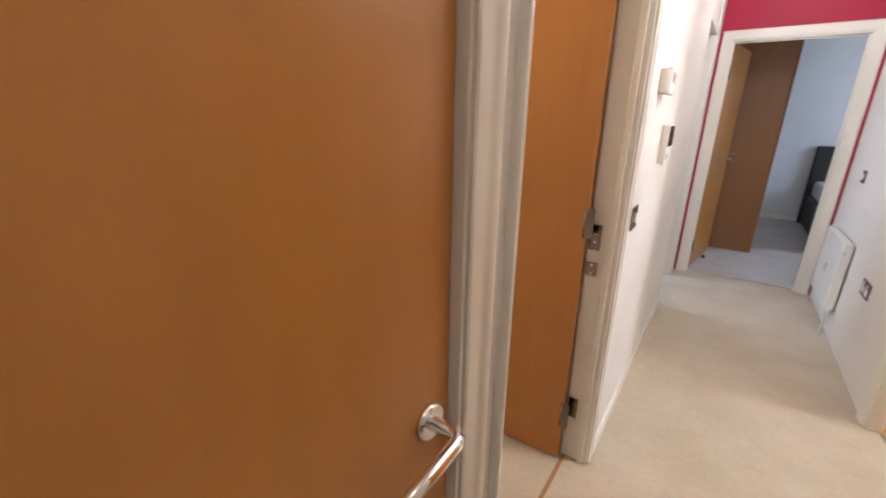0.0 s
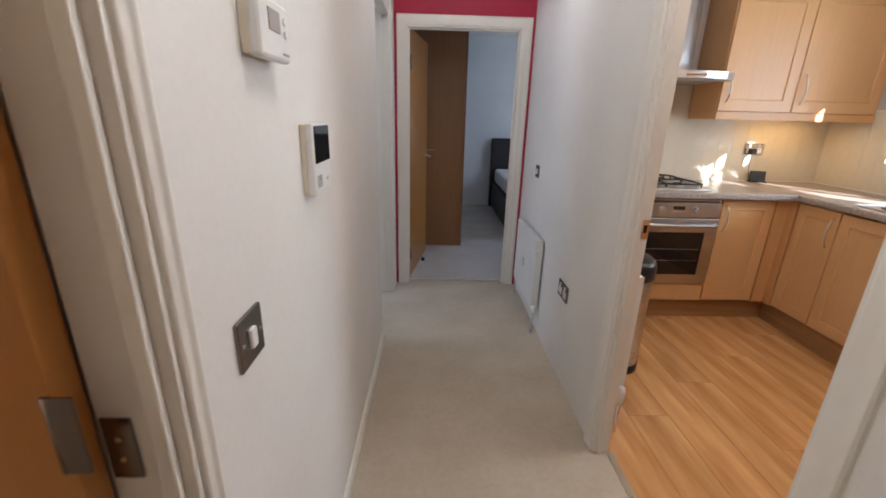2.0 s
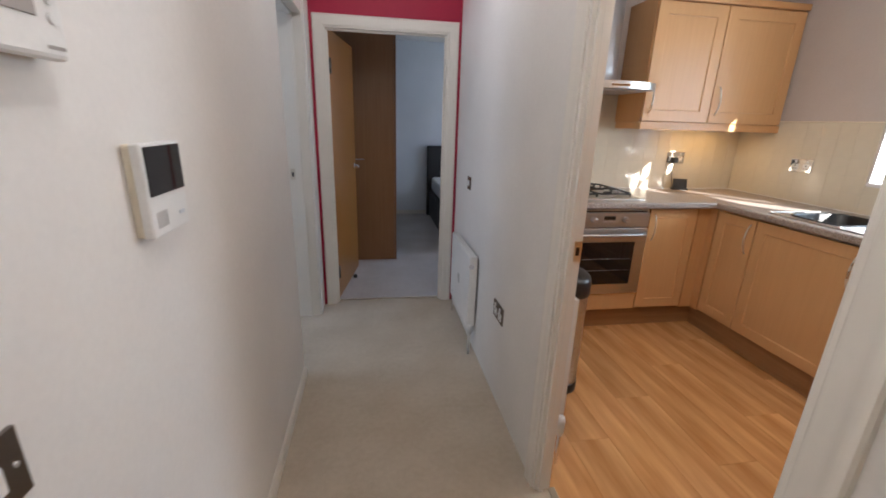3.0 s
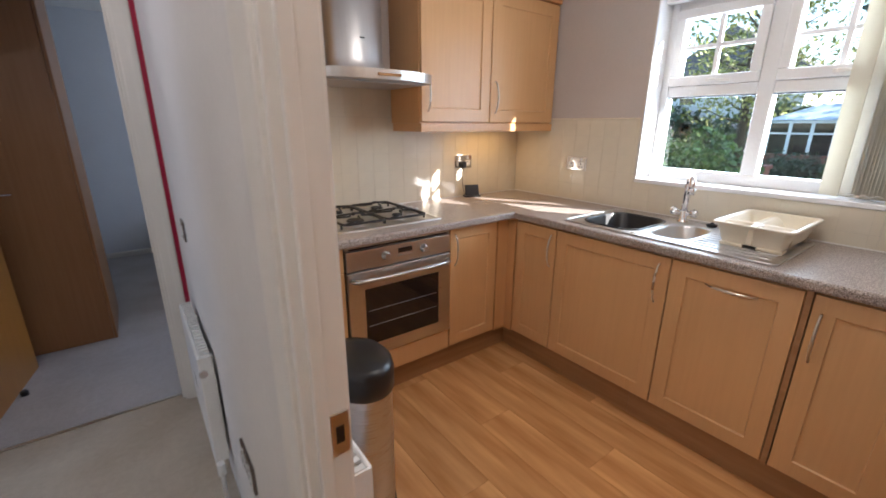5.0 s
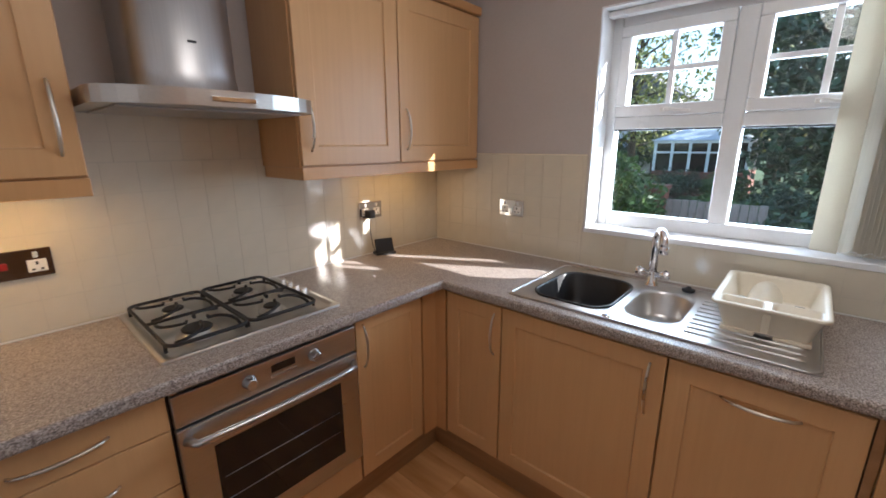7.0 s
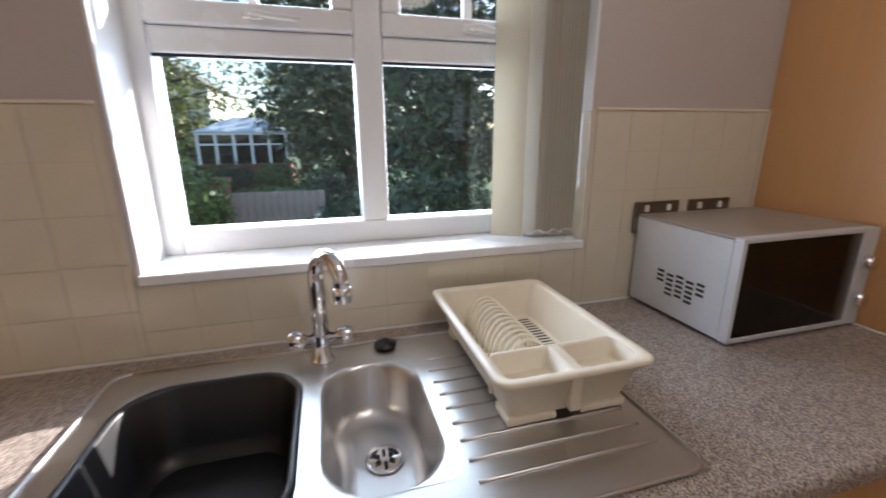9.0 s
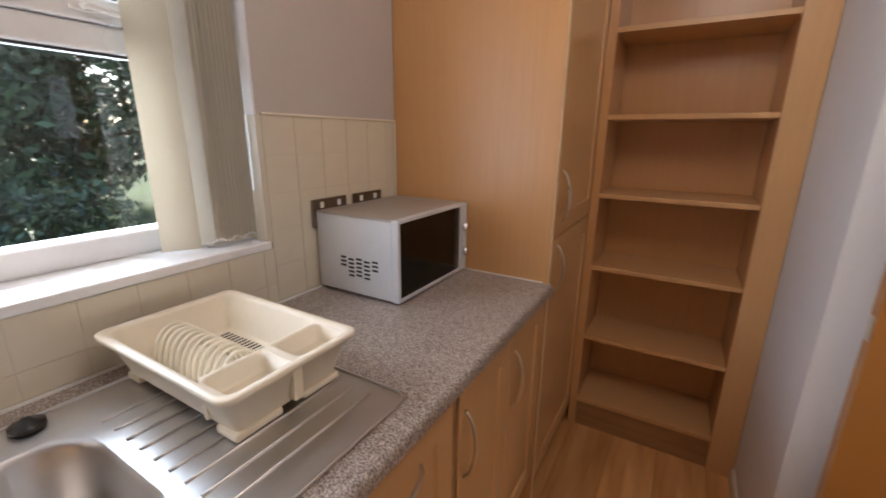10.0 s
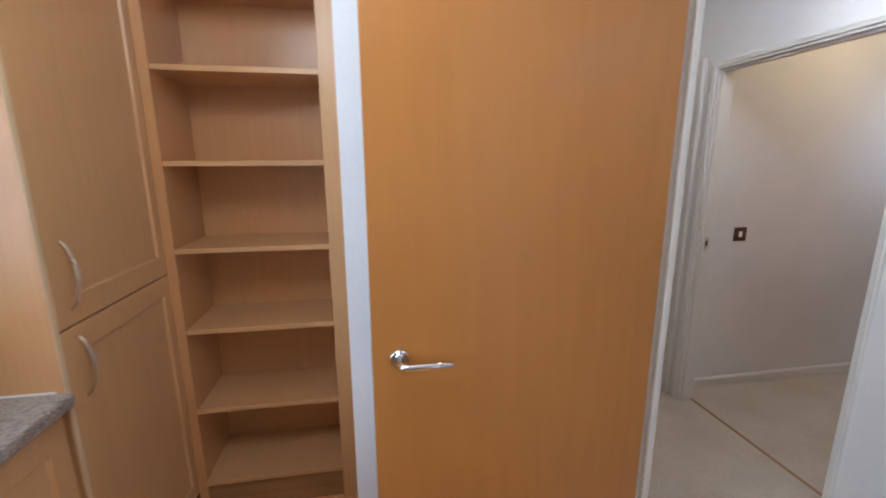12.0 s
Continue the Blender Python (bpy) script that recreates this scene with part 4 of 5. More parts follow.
# ---- microwave ----
mw = thing("microwave", "silver microwave oven with a dark see-through door", "microwave", pose(3.076, 2.118, 0.9125, 0, 0, -90))
# local x runs south, y back to the wall
for sx in (-0.205, 0.199):
    part("side_panel", boxes((sx, 0.012, 0.010, sx + 0.006, 0.295, 0.2405), bevel=0.001), SILVER, mw)
part("back_panel", boxes((-0.1985, 0.289, 0.010, 0.1985, 0.295, 0.2405)), SILVER, mw)
part("base", boxes((-0.1985, 0.012, 0.010, 0.1985, 0.2885, 0.016)), SILVER, mw)
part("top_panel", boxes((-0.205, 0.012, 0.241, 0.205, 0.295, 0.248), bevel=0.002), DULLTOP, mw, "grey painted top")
part("cavity", boxes((-0.185, 0.018, 0.030, 0.145, 0.255, 0.034), (-0.185, 0.255, 0.030, 0.145, 0.259, 0.232), (-0.189, 0.014, 0.030, -0.185, 0.259, 0.232),
                     (0.145, 0.014, 0.030, 0.149, 0.259, 0.232), (-0.185, 0.018, 0.228, 0.145, 0.255, 0.232)), CAVITY, mw, "brown-grey enamelled inside")
part("turntable", lathe(bmesh.new(), [(0.118, 0.042), (0.122, 0.046), (0.118, 0.047), (0.02, 0.045)], 28, (-0.02, 0.135, 0)), SILVER, mw)
fd = part("door", boxes((-0.205, -0.012, 0.008, 0.155, 0.011, 0.020), (-0.205, -0.012, 0.238, 0.155, 0.011, 0.248), (-0.205, -0.012, 0.020, -0.194, 0.011, 0.238),
                        (0.151, -0.012, 0.020, 0.155, 0.011, 0.238), bevel=0.0015), SILVER, mw)
part("glass", boxes((-0.1935, -0.010, 0.0205, 0.1505, -0.006, 0.2375)), SMOKED, fd, "dark tinted door glass")
part("mask", boxes((-0.1935, -0.004, 0.0205, -0.140, 0.004, 0.2375), (0.125, -0.004, 0.0205, 0.1505, 0.004, 0.2375), (-0.140, -0.004, 0.215, 0.125, 0.004, 0.2375),
                   (-0.140, -0.004, 0.0205, 0.125, 0.004, 0.040)), BLACK, fd, "black border behind the glass")
cp = part("control_panel", boxes((0.157, -0.012, 0.008, 0.205, 0.011, 0.248), bevel=0.003), SILVER, mw)
for kz in (0.075, 0.165):
    kb = bmesh.new()
    tube(kb, [(0.181, -0.012, kz), (0.181, -0.030, kz)], [0.018, 0.015], 16)
    part("knob", kb, CHROME, cp)
for row in range(6):
    for col in range(5):
        if (row in (0, 1)) or 0 < col < 4 and row < 5 or row == 2:
            z, y = 0.118 - 0.0125 * row - (0.004 if col % 2 else 0), 0.072 + 0.030 * col
            part("vent_slot", boxes((-0.2056, y - 0.011, z - 0.0033, -0.2045, y + 0.011, z + 0.0033)), BLACK, mw)
for fx in (-0.17, 0.17):
    for fy in (0.04, 0.26):
        part("foot", lathe(bmesh.new(), [(0.012, 0), (0.012, 0.011)], 10, (fx, fy, 0)), BLACK, mw)

# ---- hob ----
hob = thing("gas_hob", "stainless steel four-burner gas hob with black pan supports", "hob", pose(2.01, 4.215, 0.9125))
bm = bmesh.new()


def lp3(i, z, rr):
    return [(x, y, z) for x, y in rounded(-0.285 + i, -0.245 + i, 0.285 - i, 0.245 - i, rr, 4)]


bridge(bm, [lp3(0, 0.0, 0.015), lp3(0, 0.006, 0.015), lp3(0.004, 0.009, 0.013), lp3(0.022, 0.009, 0.01), lp3(0.030, 0.004, 0.01)])
part("hob_plate", bm, STEEL_H, hob)
for bx, by, br in ((-0.15, -0.11, 0.045), (-0.15, 0.12, 0.034), (0.09, -0.11, 0.030), (0.09, 0.12, 0.036)):
    b = part("burner", lathe(bmesh.new(), [(br + 0.018, 0.004), (br + 0.014, 0.010), (br, 0.012), (br, 0.022)], 24, (bx, by, 0)), STEEL, hob)
    part("burner_cap", lathe(bmesh.new(), [(br - 0.002, 0.0222), (br - 0.001, 0.026), (br - 0.006, 0.030)], 24, (bx, by, 0)), IRON, b, "black burner cap")
for x0, x1 in ((-0.258, -0.034), (-0.028, 0.205)):
    grid = bmesh.new()
    outline = [(x, y, 0.034) for x, y in rounded(x0, -0.218, x1, 0.222, 0.03, 4)]
    tube(grid, outline + outline[:1], 0.006, 6)
    cx = (x0 + x1) / 2
    tube(grid, [(x0, 0.004, 0.034), (cx, 0.004, 0.034), (x1, 0.004, 0.034)], 0.0055, 6)
    for by in (-0.11, 0.115):
        for k in range(4):
            a0 = radians(45 + 90 * k)
            arm = []
            for j in range(7):
                q = j / 6
                rad = 0.128 * (1 - q) + 0.030 * q
                ang = a0 + 0.75 * math.sin(math.pi * q * 0.5)
                px, py = cx + rad * math.cos(ang), by + rad * math.sin(ang)
                px, py = max(x0, min(x1, px)), max(by - 0.108, min(by + 0.108, py))
                arm.append((px, py, 0.034 + 0.014 * math.sin(math.pi * min(1, q * 1.2) * 0.5)))
            arm.append((arm[-1][0], arm[-1][1], 0.056))
            tube(grid, arm, 0.0052, 6)
    for fx, fy in ((x0, -0.19), (x1, -0.19), (x0, 0.19), (x1, 0.19)):
        tube(grid, [(fx, fy, 0.009), (fx, fy, 0.034)], 0.005, 6)
    part("pan_support", grid, IRON, hob, "black enamelled pan support")
for k in range(4):
    part("knob", lathe(bmesh.new(), [(0.019, 0.009), (0.018, 0.014), (0.014, 0.016), (0.013, 0.034), (0.010, 0.036)], 16, (0.243, -0.06 + 0.055 * k, 0)), STEEL, hob, "round steel hob knob")

# ---- cooker hood ----
hood = thing("cooker_hood", "stainless steel chimney cooker hood with a curved canopy", "cooker hood", pose(2.0, KN, 1.585))
arc = [(-0.30, -0.40), (-0.30, -0.01), (0.30, -0.01), (0.30, -0.40)] + [(0.30 * math.cos(math.pi * k / 16), -0.40 - 0.12 * math.sin(math.pi * k / 16)) for k in range(1, 16)]
part("canopy", prism(bmesh.new(), arc, 0.0, 0.042), STEEL_H, hood)
part("filter", boxes((-0.25, -0.42, -0.006, 0.25, -0.06, -0.001)), DULLTOP, hood, "grey grease filter")
part("control_strip", boxes((-0.06, -0.5245, 0.012, 0.06, -0.515, 0.026), bevel=0.002), CHROME, hood)
bm = bmesh.new()
loops = []
for z, w, d in ((0.0425, 0.17, 0.30), (0.06, 0.155, 0.28), (0.12, 0.150, 0.27), (0.80, 0.150, 0.27)):
    loops.append([(-w, -0.003, z), (w, -0.003, z)] + [(w * math.cos(math.pi * k / 14), -(d - 0.09) - 0.09 * math.sin(math.pi * k / 14), z) for k in range(15)])
bridge(bm, loops)
part("chimney", bm, STEEL_V, hood)
part("badge", boxes((-0.012, -0.273, 0.20, 0.012, -0.2695, 0.206)), BLACK, hood)


# ---- wall cupboards ----
def wall_unit(x0, x1, splits, label, handles):
    u = thing("wall_cupboard", label, "cabinet", pose(x0, 4.19, 0), "wall cupboards")
    w = x1 - x0
    part("carcass", boxes((0.0, 0, 1.40, w, KN - 4.19 - 0.002, 2.15), bevel=0.001), BEECH_H, u)
    part("light_rail", boxes((0.0, -0.020, 1.355, w, -0.002, 1.402), (0.0, -0.002, 1.355, 0.018, 0.28, 1.3995), bevel=0.002), BEECH_H, u, "beech light pelmet")
    part("cornice", boxes((-0.004, -0.034, 2.125, w, 0.0, 2.165), bevel=0.006), BEECH_H, u, "beech cornice")
    for (a, b), h in zip(splits, handles):
        unit_door(u, a - x0 + 0.002, 1.408, b - x0 - 0.002, 2.118, ((h - x0, 1.46), (h - x0, 1.64)), 0.07)
    return u


wall_unit(1.246, 1.69, ((1.252, 1.688),), "beech shaker wall cupboard beside the hood", (1.645,))
wall_unit(2.302, KE - 0.004, ((2.304, 2.797), (2.799, 3.378)), "double beech shaker wall cupboard in the corner", (2.345, 2.84))
for lx in (1.47, 2.95):
    ul = thing("undercabinet_light", "slim warm strip light below the wall cupboard", "lamp", pose(lx, 4.33, 1.366), "undercabinet lights")
    part("housing", boxes((-0.2, -0.025, 0.004, 0.2, 0.025, 0.034), bevel=0.004), WHITEPL, ul)

# ---- larder and open shelves ----
tl = thing("tall_larder", "tall beech shaker larder cupboard with two doors", "cabinet", pose(FX + 0.02, 1.905, 0, 0, 0, -90))
part("carcass", boxes((0.019, 0.0, 0.15, 0.60, 0.60, 2.36)), BEECH_H, tl)
part("side_panel", boxes((0.0, -0.02, 0.0, 0.018, 0.602, 2.36), bevel=0.002), BEECH_H, tl, "plain beech end panel")
unit_door(tl, 0.020, 0.10, 0.60, 1.055, ((0.075, 1.03), (0.075, 0.86)), 0.07)
unit_door(tl, 0.020, 1.060, 0.60, 2.06, ((0.075, 1.28), (0.075, 1.10)), 0.07)
unit_door(tl, 0.020, 2.065, 0.60, 2.36, None, 0.07)
part("edge_strip", boxes((0.001, -0.0225, 0.0, 0.0175, -0.0195, 2.36), bevel=0.001), BEECH_PALE, tl, "pale edging strip")
part("foot", boxes((0.55, 0.03, 0.0, 0.585, 0.06, 0.15)), WHITEPL, tl)
part("plinth", boxes((0.019, 0.055, 0.0, 0.545, 0.07, 0.148)), PLINTH, tl)

sh = thing("shelf_unit", "tall empty beech open shelving in the alcove", "shelves", pose(2.072, 1.335, 0))
part("side_panel", boxes((0.078, -0.30, 0, 0.094, -0.0, 2.36)), BEECH_H, sh)
part("side_panel", boxes((0.654, -0.30, 0, 0.688, -0.0, 2.36)), BEECH_H, sh)
part("face_stile", boxes((0.0, 0.0, 0.0, 0.096, 0.018, 2.36), bevel=0.002), BEECH, sh)
part("back_panel", boxes((0.094, -0.306, 0.0, 0.654, -0.298, 2.36)), BEECH_H, sh)
for z in (0.155, 0.483, 0.826, 1.148, 1.470, 1.793, 2.10):
    part("shelf", boxes((0.095, -0.297, z - 0.016, 0.653, -0.002 if z > 0.2 else 0.012, z + 0.004), bevel=0.0015), BEECH, sh)
part("plinth", boxes((0.097, -0.02, 0.0, 0.653, -0.004, 0.136)), PLINTH, sh)
part("top_rail", boxes((0.097, -0.005, 2.10, 0.653, 0.016, 2.16), bevel=0.002), BEECH, sh)

# ---- sockets in the kitchen ----
socket("cooker_socket", pose(1.53, KN - 0.008, 1.142), "dark chrome cooker switch and socket on the tiles", DARKCHROME, red=True)
ns = socket("wall_socket", pose(2.85, KN - 0.008, 1.15), "chrome double socket with a black charger plugged in")
socket("wall_socket", pose(KE - 0.008, 3.933, 1.153, 0, 0, -90), "chrome double socket on the cream tiles")
socket("wall_socket", pose(KE - 0.008, 2.265, 1.150, 0, 0, -90), "dark chrome double socket behind the microwave", DARKCHROME)
socket("wall_socket", pose(KE - 0.008, 2.085, 1.150, 0, 0, -90), "dark chrome switched socket behind the microwave", DARKCHROME)
ch = thing("charger", "black plug-in charger with a thin cable", "charger", pose(2.885 - 0.06, KN - 0.02, 1.135))
part("plug", boxes((-0.02, -0.04, -0.022, 0.02, 0, 0.02), bevel=0.004), BLACK, ch)
bm = bmesh.new()
tube(bm, [(0, -0.02, -0.02), (-0.012, -0.03, -0.08), (-0.005, -0.035, -0.16), (0.01, -0.04, -0.205), (0.03, -0.045, -0.2185)], 0.002, 6)
part("cable", bm, BLACK, ch)
pb = thing("phone_cradle", "small black telephone cradle on the worktop", "phone", pose(2.89, 4.42, 0.9125, 0, 0, -20))
part("body", prism(bmesh.new(), [(-0.055, -0.03), (0.055, -0.03), (0.055, 0.03), (-0.055, 0.03)], 0.0, 0.012), BLACK, pb)
bm = boxes((-0.05, -0.004, 0.0, 0.05, 0.006, 0.075), bevel=0.003)
bmesh.ops.rotate(bm, verts=bm.verts, cent=(0, 0, 0), matrix=Matrix.Rotation(radians(-18), 3, "X"))
bmesh.ops.translate(bm, verts=bm.verts, vec=(0, -0.01, 0.010))
part("screen", bm, BLACK, pb)

# ---- bin ----
def oval(profile, seg=36, stretch=1.3):
    """A turned shape drawn out along y."""
    bm = lathe(bmesh.new(), profile, seg)
    for v in bm.verts:
        v.co.y *= stretch
    return bm


bn = thing("pedal_bin", "slim oval brushed steel bin with a black domed lid", "bin", pose(1.522, 3.41, 0))
part("body", oval([(0.100, 0.045), (0.102, 0.05), (0.104, 0.55), (0.104, 0.56)]), STEEL, bn)
part("base_ring", oval([(0.104, 0.0), (0.107, 0.004), (0.106, 0.045), (0.101, 0.05)]), BLACK, bn, "black plastic base")
part("lid", oval([(0.107, 0.548), (0.111, 0.552), (0.112, 0.612), (0.110, 0.618), (0.110, 0.622), (0.106, 0.638), (0.092, 0.652), (0.05, 0.661), (0.01, 0.663)]), BLACK, bn, "black plastic lid")

# ---- window ----
win = thing("window_1", "white uPVC casement window with small top lights", "window")
tagged(win, kind="structure")
WX0, WX1 = 3.53, 3.60


def bars(name, specs, parent, x0=WX0, x1=WX1, bevel=0.006, material=UPVC):
    return part(name, boxes(*[(x0, y0, z0, x1, y1, z1) for y0, z0, y1, z1 in specs], bevel=bevel), material, parent)


bars("frame", ((2.487, 1.097, 2.545, 2.044), (3.485, 1.097, 3.529, 2.044), (2.545, 1.097, 3.485, 1.155), (2.545, 1.985, 3.485, 2.044)), win)
bars("mullion", ((2.988, 1.155, 3.056, 1.985),), win)
bars("transom", ((2.545, 1.548, 2.988, 1.602), (3.056, 1.548, 3.485, 1.602)), win)
for y0, y1 in ((2.545, 2.988), (3.056, 3.485)):
    part("pane", boxes((3.562, y0 - 0.004, 1.15, 3.567, y1 + 0.004, 1.552)), GLASS, win).visible_shadow = False
    part("gasket", boxes((3.540, y0, 1.541, 3.56, y1, 1.5475)), BLACK, win)
    sash = bars("sash", ((y0 + 0.001, 1.603, y1 - 0.001, 1.652), (y0 + 0.001, 1.938, y1 - 0.001, 1.984), (y0 + 0.001, 1.652, y0 + 0.046, 1.938), (y1 - 0.046, 1.652, y1 - 0.001, 1.938)), win, 3.517, 3.585)
    part("pane", boxes((3.548, y0 + 0.042, 1.648, 3.553, y1 - 0.042, 1.942)), GLASS, sash).visible_shadow = False
    ym = (y0 + y1) / 2
    bars("glazing_bar", ((ym - 0.011, 1.652, ym + 0.011, 1.938), (y0 + 0.046, 1.785, ym - 0.011, 1.805), (ym + 0.011, 1.785, y1 - 0.046, 1.805)), sash, 3.541, 3.560, 0.002)
    bm = boxes((3.506, ym - 0.02, 1.618, 3.517, ym + 0.02, 1.636), bevel=0.003)
    tube(bm, [(3.506, ym, 1.627), (3.494, ym - 0.005, 1.628), (3.492, ym - 0.05, 1.622), (3.494, ym - 0.10, 1.618)], [0.007, 0.008, 0.006, 0.005], 8)
    part("handle", bm, WHITEPL, sash, "white window latch")

# vertical blind drawn to one side
bl = thing("vertical_blind", "cream vertical blind slats gathered beside the window", "blind", pose(3.46, 2.58, 0))
part("headrail", boxes((-0.02, -0.09, 2.012, 0.025, 0.94, 2.036), bevel=0.003), UPVC, bl, "white headrail")
rng = random.Random(4)
for k in range(12):
    y = -0.075 + 0.0115 * k
    slat = bmesh.new()
    sx, turn = 0.0 + rng.uniform(-0.004, 0.004), radians(38 + rng.uniform(-2, 2))
    cols = []
    for j in range(7):
        s = (j / 6 - 0.5) * 0.088
        cols.append((sx + s * math.cos(turn), y + s * math.sin(turn) + 0.003 * math.cos(j * math.pi / 3)))
    back = [(cx, cy + 0.0012) for cx, cy in cols[::-1]]
    prism(slat, cols + back, 1.106, 2.012)
    part("slat", slat, BLINDM, bl)
slat = bmesh.new()
prism(slat, [(-0.030, 0.066), (-0.028, 0.064), (0.012, 0.136), (0.010, 0.138)], 1.106, 2.012)
part("slat", slat, BLINDM, bl)
bm = bmesh.new()
for k in range(22):
    y = -0.07 + 0.0105 * k * 0.6
    lathe(bm, [(0.0015, 0), (0.003, 0.003), (0.0015, 0.006)], 6, (-0.052 - 0.004 * math.sin(k * 1.3), y, 1.118 + 0.004 * math.sin(k * 0.9)))
part("weight_chain", bm, WHITEPL, bl, "white bead chain")

# ---- outside ----
GZ = -0.5
structure("foundation", boxes((-1.8, -1.45, GZ - 0.1, 3.62, 8.0, -0.125)), BRICKRED, "brick footing under the flat", "wall")
structure("ground", boxes((-400, -400, GZ - 0.3, 400, 400, GZ)), GRASSM, "grass lawn and garden ground", "ground")


def leaf_cloud(name, blobs, count, size, material, parent, seed):
    """Many small leaves scattered through overlapping uneven clumps."""
    g = np.random.default_rng(seed)
    verts, faces = [], []
    n = 0
    weights = np.array([b[3] ** 2 for b in blobs])
    weights = weights / weights.sum()
    pick = g.choice(len(blobs), count, p=weights)
    for i in pick:
        cx, cy, cz, r = blobs[i]
        d = g.normal(size=3)
        d /= np.linalg.norm(d)
        c = np.array((cx, cy, cz)) + d * r * (g.uniform(0.25, 1.0) ** 0.45) * (1, 1, 0.85)
        a = g.normal(size=3)
        a /= np.linalg.norm(a)
        b = np.cross(a, g.normal(size=3))
        b /= np.linalg.norm(b)
        s = size * g.uniform(0.6, 1.4)
        verts += [c - a * s, c + b * s * 0.45, c + a * s, c - b * s * 0.45]
        faces.append((n, n + 1, n + 2, n + 3))
        n += 4
    me = bpy.data.meshes.new(name)
    me.from_pydata([tuple(v) for v in verts], [], faces)
    me.materials.append(material)
    ob = new(name, me)
    ob.parent = parent
    return tagged(ob, kind="stuff")


def tree(name, x, y, height, spread, material, label, seed, low=0.3, leaves=7000, size=0.13):
    rnd = random.Random(seed)
    t = thing(name, label, "tree", pose(x, y, GZ))
    bm = bmesh.new()
    bend = [(0, 0, 0), (rnd.uniform(-.1, .1), rnd.uniform(-.1, .1), height * 0.3), (rnd.uniform(-.2, .2), rnd.uniform(-.2, .2), height * 0.6), (0, 0, height * 0.92)]
    tube(bm, bend, [height * 0.03, height * 0.022, height * 0.014, 0.02], 10)
    part("trunk", bm, BARK, t)
    blobs = []
    bm = bmesh.new()
    for k in range(22):
        s = low + (1 - low) * (k + 0.5) / 22
        a = k * 2.4 + rnd.uniform(-.5, .5)
        reach = spread * (0.45 + 0.55 * math.sin(math.pi * min(1, (s - low) / (1 - low) * 0.85 + 0.15))) * rnd.uniform(0.6, 1.0)
        tip = (reach * math.cos(a), reach * math.sin(a), height * s + rnd.uniform(0, 0.3))
        tube(bm, [(0, 0, height * s * 0.85), (tip[0] * 0.5, tip[1] * 0.5, height * s * 0.93), tip], [height * 0.009, height * 0.005, 0.012], 6)
        blobs.append((*tip, spread * rnd.uniform(0.26, 0.46)))
        blobs.append((tip[0] * 0.45, tip[1] * 0.45, tip[2], spread * rnd.uniform(0.25, 0.4)))
    part("limbs", bm, BARK, t)
    leaf_cloud("crown", blobs, leaves, size, material, t, seed)
    return t


def bush(x, y, w, h, material, label, seed, leaves=2500, size=0.06):
    rnd = random.Random(seed)
    t = thing("bush", label, "bush", pose(x, y, GZ))
    bm = bmesh.new()
    blobs = []
    for k in range(9):
        a = k * 2.4
        tip = (w * 0.4 * math.cos(a) * rnd.uniform(0.3, 1), w * 0.4 * math.sin(a) * rnd.uniform(0.3, 1), h * rnd.uniform(0.35, 0.8))
        tube(bm, [(0, 0, 0), (tip[0] * 0.6, tip[1] * 0.6, tip[2] * 0.6), tip], [0.03, 0.02, 0.008], 6)
        blobs.append((*tip, w * rnd.uniform(0.2, 0.32)))
    part("stems", bm, BARK, t)
    leaf_cloud("leaves", blobs, leaves, size, material, t, seed)
    return t


# low fence with a brick pier
fn = thing("garden_fence", "weathered grey low board fence beyond the lawn", "fence", pose(10.2, 0, GZ))
bd = mesh_of("board", boxes((-0.012, 0, 0, 0.012, 0.118, 0.96), bevel=0.003), FENCE)
for k in range(46):
    y = 3.2 + 0.13 * k
    if 4.72 < y < 5.02:
        continue
    b = new("board", bd)
    b.parent = fn
    b.location = (random.uniform(-0.004, 0.004), y, random.uniform(-0.01, 0.01))
part("rail", boxes((0.013, 3.2, 0.75, 0.05, 9.2, 0.82)), FENCE, fn)
pier = solid("brick_pier", boxes((-0.17, -0.17, 0, 0.17, 0.17, 1.15), (-0.2, -0.2, 1.15, 0.2, 0.2, 1.22), bevel=0.01), BRICKRED, "red brick garden pier in the fence", "pier", pose(10.2, 4.93, GZ))

# conservatory
cv = thing("conservatory", "white-framed conservatory with a pale hipped roof", "conservatory", pose(21.5, 6.1, GZ))
part("brick_base", boxes((-1.5, -1.6, 0, 1.5, 1.6, 0.92), bevel=0.01), BRICKRED, cv)
bm = bmesh.new()
for y in np.linspace(-1.55, 1.55, 6):
    box(bm, -1.5, y - 0.05, 0.92, -1.4, y + 0.05, 2.06)
    box(bm, 1.4, y - 0.05, 0.92, 1.5, y + 0.05, 2.06)
box(bm, -1.52, -1.62, 2.0, 1.52, 1.62, 2.1)
box(bm, -1.505, -1.6, 1.62, -1.405, 1.6, 1.68)
part("white_frame", bm, UPVC, cv)
part("glazing", boxes((-1.46, -1.55, 0.93, -1.45, 1.55, 2.0)), DARKGLASS, cv)
bm = bmesh.new()
bridge(bm, [[(-1.6, -1.7, 2.1), (1.6, -1.7, 2.1), (1.6, 1.7, 2.1), (-1.6, 1.7, 2.1)], [(-0.1, -0.5, 2.68), (0.1, -0.5, 2.68), (0.1, 0.5, 2.68), (-0.1, 0.5, 2.68)]], True, False)
part("roof", bm, ROOFPOLY, cv)

